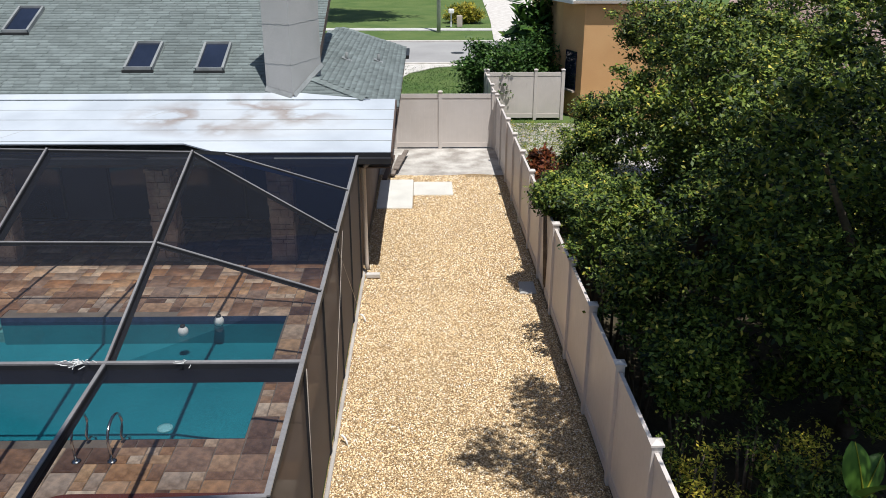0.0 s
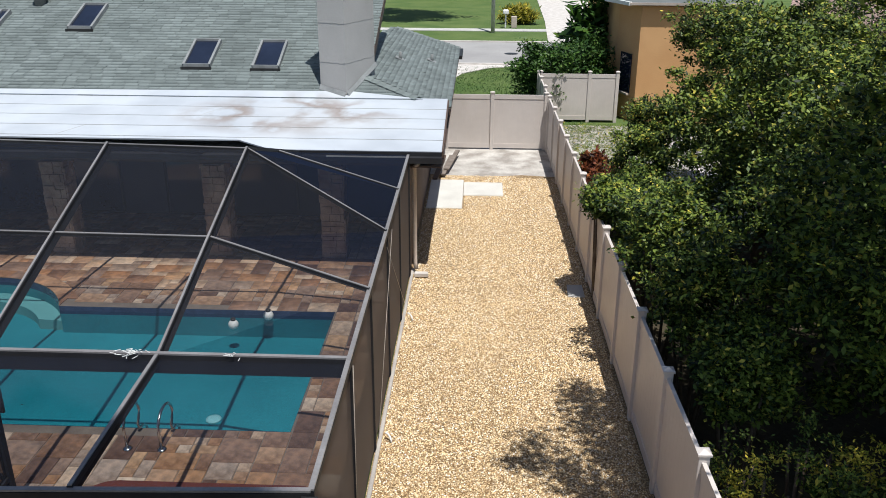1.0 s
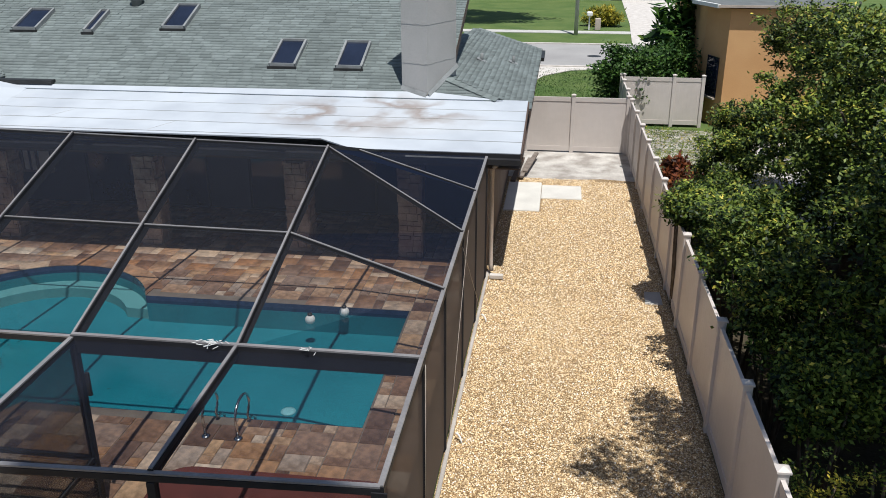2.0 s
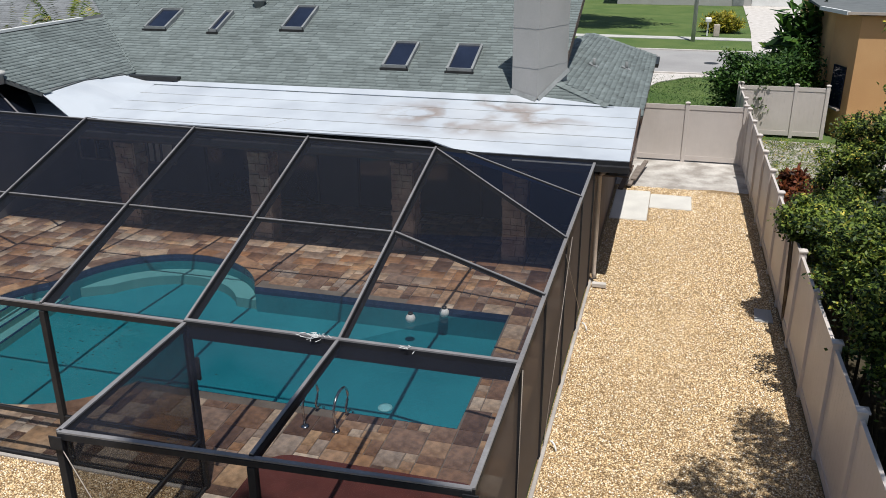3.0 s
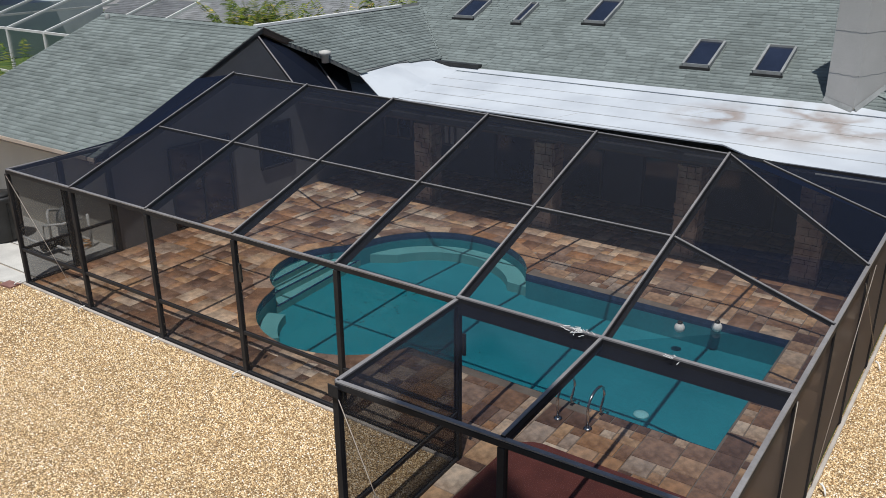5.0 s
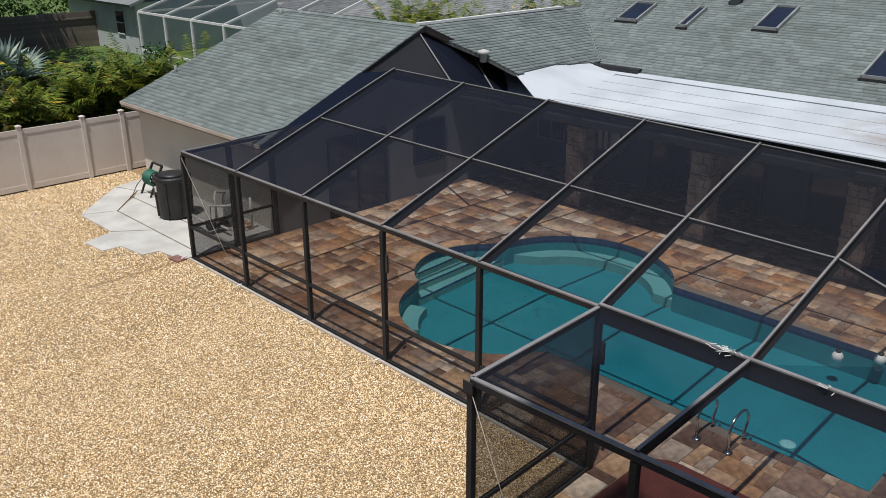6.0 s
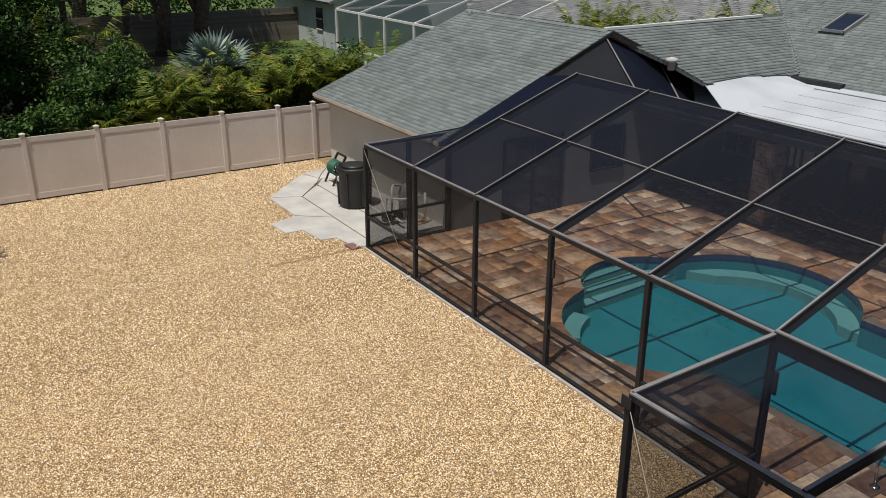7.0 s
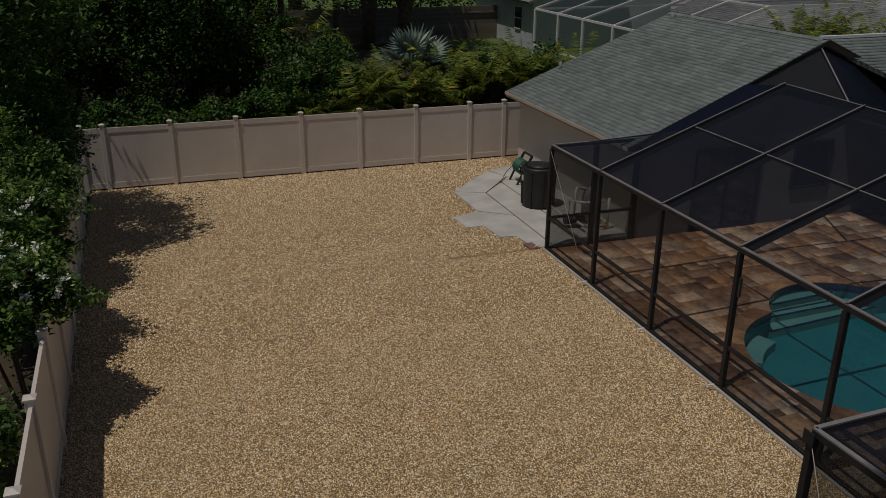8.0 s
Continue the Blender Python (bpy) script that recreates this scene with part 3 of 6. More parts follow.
tagged(pool, "kidney-ended swimming pool with turquoise water and submerged steps", "pool")

# ---- screen enclosure ----
cage = empty("pool_enclosure", -9, 11, 0)
RAFTERS = [-14.66, -12.37, -10.13, -7.90, JUT_X, -3.64]
RIDGE_X = {-14.66: -14.62, -12.37: -12.40, -10.13: -10.12, -7.90: -7.95, JUT_X: -5.82, -3.64: -3.60}
SIDE_RISE = (2.69 - EAVE_Z) / (CAGE_BACK - JUT_Y)


def ridge(x):
    return (RIDGE_X[x], RIDGE_Y, 3.89 + (-3.65 - x) * 0.019)


def side_z(y):
    return EAVE_Z + SIDE_RISE * (y - JUT_Y)


def member(name, p, q, w=0.05, h=0.10, mat=None, up=(0, 0, 1)):
    return part(name, bar(p, q, w, h, up), mat or BRONZE, cage)


def net(corners, mat=None):
    return part("screen_panel", sheet(corners), mat or SCREEN, cage)


FRONT_X = [CAGE_X0, *RAFTERS[:4], JUT_X]
for x in FRONT_X:
    part("post", boxed(x - 0.042, CAGE_Y - 0.042, 0.0, x + 0.042, CAGE_Y + 0.042, EAVE_Z - 0.06, bevel=0.004), BRONZE, cage)
for x, y in (JUT_L, JUT_M, (CAGE_X1, JUT_Y)):
    part("post", boxed(x - 0.042, y - 0.042, 0.0, x + 0.042, y + 0.042, EAVE_Z - 0.06, bevel=0.004), BRONZE, cage)
SIDE_Y_POSTS = (CAGE_Y, 10.35, 12.52, 14.64, 16.80)
for y in SIDE_Y_POSTS:
    part("post", boxed(CAGE_X1 - 0.05, y - 0.03, 0.0, CAGE_X1 + 0.03, y + 0.03, side_z(y) - 0.06), BRONZE, cage)
part("post", boxed(CAGE_X0 - 0.05, 9.55, 0.0, CAGE_X0 + 0.05, 9.65, EAVE_Z - 0.06), BRONZE, cage)
part("post", boxed(CAGE_X0 - 0.05, 10.66, 0.0, CAGE_X0 + 0.05, 10.78, EAVE_Z - 0.06), BRONZE, cage)
# eaves: a box beam with a pale cap that paints the sun on its top
BACK_Z = side_z(CAGE_BACK)
for p, q in (((CAGE_X0, CAGE_Y, EAVE_Z), (JUT_X, CAGE_Y, EAVE_Z)), ((JUT_X, CAGE_Y, EAVE_Z), (*JUT_L, EAVE_Z)), ((*JUT_L, EAVE_Z), (CAGE_X1, JUT_Y, EAVE_Z)),
             ((CAGE_X1, JUT_Y, EAVE_Z), (CAGE_X1, CAGE_BACK, BACK_Z)), ((CAGE_X0, CAGE_Y, EAVE_Z), (CAGE_X0, 10.8, EAVE_Z))):
    p, q = Vector(p), Vector(q)
    e = member("eave_beam", p - Vector((0, 0, 0.015)), q - Vector((0, 0, 0.015)), 0.06, 0.065)
    part("cap", bar(p + Vector((0, 0, 0.035)), q + Vector((0, 0, 0.035)), 0.055, 0.02), SUNLIT_TOP, e)
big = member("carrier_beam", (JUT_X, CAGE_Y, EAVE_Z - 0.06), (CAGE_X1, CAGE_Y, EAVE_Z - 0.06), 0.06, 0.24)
part("cap", bar((JUT_X, CAGE_Y, EAVE_Z + 0.07), (CAGE_X1, CAGE_Y, EAVE_Z + 0.07), 0.055, 0.02), SUNLIT_TOP, big)
# rafters: the thin pale strips on top are painted sunlight too
for x in RAFTERS:
    a, b, c = (x, CAGE_Y, EAVE_Z), ridge(x), (x, CAGE_BACK, 2.72)
    low = Vector((0, 0, -0.035))
    r = member("rafter", Vector(a) + low, Vector(b) + low, 0.045, 0.17)
    part("cap", bar(Vector(a) + Vector((0, -0.018, 0.06)), Vector(b) + Vector((0, -0.018, 0.06)), 0.03, 0.012), SUNLIT_TOP, r)
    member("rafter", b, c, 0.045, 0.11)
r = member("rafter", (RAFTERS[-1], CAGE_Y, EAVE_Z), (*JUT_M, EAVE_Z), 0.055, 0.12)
part("cap", bar((RAFTERS[-1], CAGE_Y, EAVE_Z + 0.07), (*JUT_M, EAVE_Z + 0.07), 0.04, 0.012), SUNLIT_TOP, r)


def mid_front(x):
    t = 0.5
    a, b = Vector((x, CAGE_Y, EAVE_Z)), Vector(ridge(x))
    return tuple(a + (b - a) * t)


def mid_back(x):
    return tuple((Vector(ridge(x)) + Vector((x, CAGE_BACK, 2.72))) / 2)


for xa, xb in zip(RAFTERS, RAFTERS[1:]):
    for f in (mid_front, ridge):
        pu = member("purlin", f(xa), f(xb), 0.04, 0.05)
        part("cap", bar(Vector(f(xa)) + Vector((0, 0, 0.03)), Vector(f(xb)) + Vector((0, 0, 0.03)), 0.035, 0.01), SUNLIT_TOP, pu)
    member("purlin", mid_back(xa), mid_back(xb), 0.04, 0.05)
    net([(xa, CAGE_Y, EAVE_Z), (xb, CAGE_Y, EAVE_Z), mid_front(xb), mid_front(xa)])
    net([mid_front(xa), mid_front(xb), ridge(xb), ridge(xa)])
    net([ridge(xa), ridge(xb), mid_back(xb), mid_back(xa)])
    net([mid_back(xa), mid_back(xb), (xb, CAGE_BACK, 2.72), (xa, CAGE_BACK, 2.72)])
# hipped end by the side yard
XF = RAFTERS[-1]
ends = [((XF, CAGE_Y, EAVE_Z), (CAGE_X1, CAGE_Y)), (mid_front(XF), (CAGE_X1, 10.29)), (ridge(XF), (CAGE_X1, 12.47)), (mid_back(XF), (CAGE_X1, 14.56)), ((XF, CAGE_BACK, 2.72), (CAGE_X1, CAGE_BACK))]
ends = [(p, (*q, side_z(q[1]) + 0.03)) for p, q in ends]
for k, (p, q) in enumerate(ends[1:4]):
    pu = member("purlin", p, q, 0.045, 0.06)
    part("cap", bar(Vector(p) + Vector((0, 0, 0.036)), Vector(q) + Vector((0, 0, 0.036)), 0.035, 0.01), SUNLIT_TOP, pu)
for (p, q), (r_, s_) in zip(ends, ends[1:]):
    net([p, q, s_])
    net([p, s_, r_])
# flat roof over the entry bay
net([(*JUT_L, EAVE_Z), (*JUT_M, EAVE_Z), (XF, CAGE_Y, EAVE_Z), (JUT_X, CAGE_Y, EAVE_Z)])
net([(*JUT_M, EAVE_Z), (CAGE_X1, JUT_Y, EAVE_Z), (CAGE_X1, CAGE_Y, EAVE_Z), (XF, CAGE_Y, EAVE_Z)])
# panels that join the house gable
XA = RAFTERS[0]
RAKE = lambda y: (CAGE_X0 + 0.02, y, 4.60 - 0.43 * abs(y - 15.55))
rim = [((CAGE_X0, CAGE_Y, EAVE_Z), (XA, CAGE_Y, EAVE_Z)), (RAKE(10.9), mid_front(XA)), (RAKE(13.4), ridge(XA)), (RAKE(15.5), (XA, 14.7, 3.40)), (RAKE(17.6), (XA, 16.3, 2.93)), (RAKE(19.0), (XA, CAGE_BACK, 2.72))]
for (p, q), (r_, s_) in zip(rim, rim[1:]):
    net([p, q, s_])
    net([p, s_, r_])
for p, q in rim[3:5]:
    pu = member("purlin", p, q, 0.05, 0.06)
    part("cap", bar(Vector(p) + Vector((0, 0, 0.036)), Vector(q) + Vector((0, 0, 0.036)), 0.035, 0.01), SUNLIT_TOP, pu)
# front wall panels with a chair rail
RAIL_Z = 0.80
walls = [((a, CAGE_Y), (b, CAGE_Y)) for a, b in zip(FRONT_X, FRONT_X[1:])] + [(JUT_L, JUT_M), (JUT_M, (CAGE_X1, JUT_Y)), ((JUT_X, CAGE_Y), JUT_L), ((CAGE_X0, CAGE_Y), (CAGE_X0, 9.6)), ((CAGE_X0, 9.6), (CAGE_X0, 10.72))]
for p, q in walls:
    member("rail", (*p, RAIL_Z), (*q, RAIL_Z), 0.05, 0.06)
    member("base_rail", (*p, 0.03), (*q, 0.03), 0.06, 0.06)
    for z0, z1 in ((0.06, RAIL_Z), (RAIL_Z, EAVE_Z - 0.06)):
        net([(*p, z0), (*q, z0), (*q, z1), (*p, z1)], WEST_SCREEN if abs(p[0] - q[0]) < 0.2 else WALL_SCREEN)
# door handles on two posts
for x, y in ((JUT_X + 0.09, CAGE_Y - 0.02), (RAFTERS[2] + 0.09, CAGE_Y - 0.02)):
    part("door_handle", boxed(x, y - 0.02, 1.75, x + 0.05, y + 0.02, 2.08, bevel=0.006), BLACK, cage)
for z0, z1 in ((0.06, RAIL_Z), (RAIL_Z, EAVE_Z - 0.06)):
    for ya, yb in zip((JUT_Y, *SIDE_Y_POSTS), SIDE_Y_POSTS):
        net([(CAGE_X1, ya, z0), (CAGE_X1, yb, z0), (CAGE_X1, yb, z1 if z1 == RAIL_Z else side_z(yb) - 0.06), (CAGE_X1, ya, z1 if z1 == RAIL_Z else side_z(ya) - 0.06)], SIDE_SCREEN)
# bracing cables
CABLE = mottled("cable_steel", (0.30, 0.26, 0.23), (0.38, 0.34, 0.30), 5, 30, 0.4, 0.0)
for p, q in (((CAGE_X1 + 0.04, 10.6, 0.1), (CAGE_X1 + 0.04, 13.0, 2.5)), ((CAGE_X1 + 0.04, 8.45, 2.5), (CAGE_X1 + 0.04, 8.3, 0.1)), ((CAGE_X1 + 0.04, 12.2, 2.5), (CAGE_X1 + 0.04, 15.2, 0.1)),
             ((JUT_L[0] + 0.05, JUT_L[1] - 0.06, 2.42), (-4.6, 5.90, 0.1)), ((CAGE_X0 + 0.05, CAGE_Y - 0.06, 2.45), (-14.9, CAGE_Y - 0.06, 0.08))):
    part("cable", tube(bmesh.new(), [p, q], 0.005, 6), CABLE, cage)
for x, y in (JUT_L, (CAGE_X1, JUT_Y)):
    part("corner_plate", boxed(x - 0.075, y - 0.07, EAVE_Z - 0.14, x + 0.075, y - 0.055, EAVE_Z + 0.01, bevel=0.003), BRONZE, cage)
tagged(cage, "dark bronze aluminium screen enclosure over the pool", "enclosure")
# kerb under the enclosure
for k, (x0, y0, x1, y1) in enumerate(((CAGE_X1 + 0.02, JUT_Y - 0.1, CAGE_X1 + 0.08, 17.2), (CAGE_X0 - 0.08, CAGE_Y - 0.105, JUT_X - 0.04, CAGE_Y - 0.045), (JUT_L[0] - 0.1, JUT_L[1] - 0.12, CAGE_X1 + 0.02, JUT_L[1] - 0.05))):
    tagged(part("kerb", boxed(x0, y0, -0.04, x1, y1, 0.035, bevel=0.008), FOOTING), "narrow pale concrete kerb under the screen wall", "kerb", kind="structure")
# white ground straps at the posts
for x, y, a in ((-14.72, 8.32, 0), (-12.37, 8.3, 0), (-10.18, 8.3, 0), (-17.0, 8.28, 0), (-1.28, 14.7, 90), (-1.28, 10.6, 90)):
    d = Vector((math.cos(radians(a - 90)), math.sin(radians(a - 90)), 0))
    s = Vector((-d.y, d.x, 0))
    pts = [Vector((x, y, 0.12)) + d * (0.10 * math.sin(u)) + s * 0.05 * math.cos(2 * u) + Vector((0, 0, -0.09 + 0.09 * math.cos(u))) for u in [i * math.pi / 8 for i in range(9)]]
    tagged(part("anchor_strap", tube(bmesh.new(), pts, 0.015, 6), WHITE), "white looped cable tie anchored at a screen post", "strap", "anchor straps")
# leaf debris stuck on the beams
for x0, n_, sp in ((-3.95, 26, 0.3), (-2.75, 9, 0.16)):
    bm = bmesh.new()
    rng = random.Random(int(n_))
    for _ in range(n_):
        p = Vector((x0 + rng.uniform(-sp, sp) * rng.random(), CAGE_Y + rng.uniform(-0.12, 0.03), EAVE_Z + 0.09 + rng.uniform(0, 0.02)))
        tube(bm, [p, p + Vector((rng.uniform(-0.08, 0.08), rng.uniform(-0.08, 0.05), rng.uniform(-0.01, 0.02)))], 0.0045, 4)
    tagged(part("dry_twigs", bm, WHITE), "small tangle of bleached dry twigs on the carrier beam", "twigs", kind="stuff")

# ---- house ----
house = empty("house", -9, 22, 0)


def shingled(name, P, U, V, poly, mat, parent, step=0.143, tab=0.31, seed=1):
    """A roof plane: P is its corner, U runs along the eave, V up the slope; poly is its outline in metres along U and V."""
    P, U, V = Vector(P), Vector(U).normalized(), Vector(V).normalized()
    N = U.cross(V)
    under = bmesh.new()
    a = [under.verts.new(P + U * u + V * v + N * 0.0) for u, v in poly]
    b = [under.verts.new(P + U * u + V * v - N * 0.1) for u, v in poly]
    under.faces.new(a)
    under.faces.new(b[::-1])
    for i in range(len(poly)):
        under.faces.new((a[(i + 1) % len(a)], a[i], b[i], b[(i + 1) % len(a)]))
    roof = part(name, under, UNDERLAY, parent)
    rng = np.random.default_rng(seed)
    us, vs = [p[0] for p in poly], [p[1] for p in poly]
    cells = []
    v = min(vs)
    while v < max(vs):
        at = v + step * 0.45
        cross = sorted(ua + (at - va) / (vb - va) * (ub - ua) for (ua, va), (ub, vb) in zip(poly, poly[1:] + poly[:1]) if (va > at) != (vb > at))
        for lo, hi in zip(cross[::2], cross[1::2]):
            u = lo - 0.01
            first = rng.uniform(0.3, 1.0)
            while u < hi:
                w = min(tab * rng.uniform(0.8, 1.2) * first, hi + 0.01 - u)
                first = 1.0
                if w > 0.02:
                    cells.append((u, v, w))
                u += max(w, 0.02)
        v += step
    c = np.array(cells)
    n = len(c)
    lift = rng.uniform(0.018, 0.032, n)
    U_, V_, N_, P_ = (np.array(q) for q in (U, V, N, P))
    pt = lambda du, dv, dn: P_ + (c[:, 0] + du)[:, None] * U_ + (c[:, 1] + dv)[:, None] * V_ + np.broadcast_to(np.asarray(dn, float), (n,))[:, None] * N_
    g = 0.006
    drop = rng.uniform(-0.012, 0.0, n)
    v4 = np.stack([pt(g, drop, 0.002), pt(c[:, 2] - g, drop, 0.002), pt(c[:, 2] - g, drop, lift), pt(g, drop, lift), pt(c[:, 2] - g, step + 0.01, 0.006), pt(g, step + 0.01, 0.006)], 1)
    f = np.array([(0, 1, 2, 3), (3, 2, 4, 5)])
    f = (f[None] + (np.arange(n) * 6)[:, None, None]).reshape(-1, 4)
    ob = raw_mesh("shingles", v4.reshape(-1, 3), f, mat)
    ob.parent = roof
    tagged(ob, kind="stuff")
    off, top = Vector(), roof
    while top:
        off += top.location
        top = top.parent
    ob.location = -off
    return roof


def caps(parent, p, q, mat, w=0.26, step=0.2):
    """Ridge caps laid from p to q."""
    p, q = Vector(p), Vector(q)
    n = max(1, int((q - p).length / step))
    d = (q - p).normalized()
    s = d.cross(Vector((0, 0, 1))).normalized()
    bm = bmesh.new()
    for k in range(n):
        a = p + d * (k * step)
        b = a + d * (step + 0.05)
        for sg in (-1, 1):
            vs = [bm.verts.new(v) for v in (a + Vector((0, 0, 0.045)), b + Vector((0, 0, 0.025)), b + s * (sg * w / 2) + Vector((0, 0, -0.03)), a + s * (sg * w / 2) + Vector((0, 0, -0.01)))]
            bm.faces.new(vs)
    return tagged(part("ridge_cap_course", bm, mat, parent), kind="stuff")


# main slope towards the pool
MS = 0.4
SV = Vector((0, 1, MS)).normalized()
kv = math.hypot(1, MS)
EY, EZ = 20.16, 3.2
X0 = -24.0


def main_at(x, y, lift=0.0):
    return Vector((x, y, EZ + MS * (y - EY) + lift))


main_poly = [(x - X0, (y - EY) * kv) for x, y in ((-14.1, EY), (-1.4, EY), (-2.9, 21.1), (-2.74, 21.5), (-2.74, 28.0), (-22.0, 28.0))]
main_roof = shingled("roof", (X0, EY, EZ), (1, 0, 0), SV, main_poly, SHINGLE, house, seed=2)
part("roof", sheet([(-24, 28, 6.33), (-2.5, 28, 6.33), (-2.5, 36, 3.0), (-24, 36, 3.0)], 0.1), UNDERLAY, house)
part("gable_wall", slab([(21.5, 3.4), (28, 3.4), (28, 6.2), (21.5, 3.65)], 0, 0.15), BROWN_WALL, house)
gw = house.children[-1]
gw.data.transform(Matrix(((0, 0, 1, -3.15), (1, 0, 0, 0), (0, 1, 0, 0), (0, 0, 0, 1))))
part("rake_board", bar(main_at(-2.75, 21.5, -0.13), main_at(-2.75, 28, -0.13), 0.04, 0.25), FASCIA, house)
# skirt roof over the side yard
SS, SZ = 0.27, 3.0
ks = math.hypot(1, SS)
skirt_poly = [(y - 20, (-0.65 - x) * ks) for x, y in ((-0.65, 20.25), (-0.65, 30.2), (-3.03, 30.9), (-3.38, 27.9), (-2.95, 21.1), (-1.4, 20.25))]
skirt = shingled("roof", (-0.65, 20, SZ), (0, 1, 0), (-1, 0, SS), skirt_poly, SHINGLE, house, seed=3)
caps(house, (-1.42, 20.22, 3.23), (-2.9, 21.15, 3.61), SHINGLE, 0.34)
caps(house, (-0.66, 30.2, SZ + 0.02), (-3.03, 30.9, SZ + SS * 2.38 + 0.02), SHINGLE)
part("fascia", bar((-0.67, 20.2, SZ - 0.1), (-0.67, 30.2, SZ - 0.1), 0.03, 0.16), FASCIA, house)
part("gutter", bar((-0.60, 28.6, SZ - 0.07), (-0.60, 30.3, SZ - 0.07), 0.12, 0.12), BLACK, house)
for x, y in ((-2.27, 24.8), (-1.41, 25.95)):
    z = SZ + SS * (-0.65 - x)
    v = part("vent_pipe", tube(bmesh.new(), [(x, y, z - 0.05), (x, y, z + 0.22)], 0.045, 10), LEAD, house)
    part("flashing", bar((x + 0.14, y, z - 0.03), (x - 0.14, y, z + 0.09), 0.3, 0.015), LEAD, v)
# low white roof of the porch
W0, WZ0, WX0, WX1 = 16.9, 2.79, -17.6, -0.72
wk = (EZ - WZ0) / (EY - W0)
white_roof = part("porch_roof", sheet([(-4.3, W0, WZ0), (WX1, W0, WZ0), (WX1, EY + 0.1, EZ + 0.016), (WX0, EY + 0.1, EZ + 0.016), (WX0, W0 + 0.5, WZ0 + 0.5 * wk), (-5.1, W0 + 0.5, WZ0 + 0.5 * wk)], 0.03), WHITE_ROOF, house, "white rolled roofing with brown water stains")
part("top_lap", sheet([main_at(-15.9, EY - 0.02, 0.04), main_at(WX1 - 0.6, EY - 0.02, 0.04), main_at(-3.1, EY + 0.25, 0.04), main_at(-15.9, EY + 0.14, 0.04)], 0.02), WHITE_ROOF, white_roof)
for k, y in enumerate((17.55, 18.2, 18.85, 19.5)):
    z = WZ0 + wk * (y - W0)
    part("seam", bar((WX0, y, z + 0.004), (WX1 + 0.01, y, z + 0.004), 0.045, 0.008), WHITE_ROOF, white_roof)
    part("seam_line", bar((WX0, y - 0.028, z + 0.002), (WX1 + 0.01, y - 0.028, z + 0.002), 0.006, 0.004), CONCRETE, white_roof)
for x, k in ((-9.2, 0), (-6.4, 2), (-12.0, 1), (-4.0, 3), (-14.6, 2)):
    y = 17.55 + 0.65 * k
    z = WZ0 + wk * (y - W0)
    part("seam_line", bar((x, y, z + 0.003), (x + 0.45, y + 0.62, z + 0.003 + wk * 0.62), 0.006, 0.004), CONCRETE, white_roof)
part("drip_edge", bar((WX0, W0 - 0.012, WZ0 - 0.07), (WX1, W0 - 0.012, WZ0 - 0.07), 0.02, 0.11), BRONZE, house)
gut = part("gutter", bar((-16.9, W0 - 0.09, WZ0 - 0.16), (CAGE_X1 + 0.7, W0 - 0.09, WZ0 - 0.16), 0.13, 0.12), BRONZE, house, "dark gutter between roof and screen")
part("gutter_lip", bar((-3.1, W0 - 0.15, WZ0 - 0.09), (-1.45, W0 - 0.15, WZ0 - 0.09), 0.02, 0.025), WHITE, gut)
part("end_board", bar((WX1 + 0.02, W0, WZ0 - 0.06), (WX1 + 0.02, EY, EZ - 0.06), 0.03, 0.14), FASCIA, house)
part("soffit", slab([(CAGE_X1, W0), (WX1, W0), (WX1, 32.5), (CAGE_X1, 32.5)], 2.44, 2.47), FASCIA, house)
part("porch_ceiling", slab([(CAGE_X0, W0 + 0.05), (CAGE_X1, W0 + 0.05), (CAGE_X1, 20.6), (CAGE_X0, 20.6)], 2.46, 2.52), BROWN_WALL, house)
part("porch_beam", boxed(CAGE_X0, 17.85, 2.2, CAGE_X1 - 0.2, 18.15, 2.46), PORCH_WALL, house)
# walls
part("wall", boxed(CAGE_X1 - 0.2, 16.95, 0, CAGE_X1, 32.3, 2.46), BROWN_WALL, house)
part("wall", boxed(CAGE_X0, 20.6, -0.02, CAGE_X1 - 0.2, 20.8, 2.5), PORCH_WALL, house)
part("wall", boxed(-23.9, 32.3, 0, CAGE_X1, 32.5, 2.9), STUCCO, house)
part("wall", boxed(-24.05, 10.8, -0.02, -23.85, 32.3, 2.5), CREAM, house)
part("wall", boxed(-23.85, 10.8, -0.02, CAGE_X0 - 0.2, 11.0, 2.5), CREAM, house)
gable = part("gable_wall", slab([(10.8, -0.02), (20.6, -0.02), (20.6, 2.4), (15.5, 4.45), (10.8, 2.5)], 0, 0.2), GABLE, house)
gable.data.transform(Matrix(((0, 0, 1, CAGE_X0 - 0.2), (1, 0, 0, 0), (0, 1, 0, 0), (0, 0, 0, 1))))
# garden wing roof
WS = 0.43
kw = math.hypot(1, WS)
wing_poly = [(0.1, 0), (7.45, 0), (7.45, 5.3 * kw), (0.65, 5.3 * kw)]
shingled("roof", (-24.15, 10.3, 2.39), (1, 0, 0), (0, 1, WS), wing_poly, SHINGLE, house, seed=5)
part("roof", sheet([(-23.5, 15.6, 4.67), (-16.7, 15.6, 4.67), (-16.7, 20.9, 2.39), (-24.1, 20.9, 2.39)], 0.1), UNDERLAY, house)
caps(house, (-23.5, 15.6, 4.67), (-16.7, 15.6, 4.67), SHINGLE)
part("fascia", bar((-24.05, 10.28, 2.36), (-16.7, 10.28, 2.36), 0.03, 0.09), BEIGE_TRIM, house, "beige eave board")
part("soffit", boxed(-24.05, 10.3, 2.25, -16.75, 10.82, 2.28), BEIGE_TRIM, house)
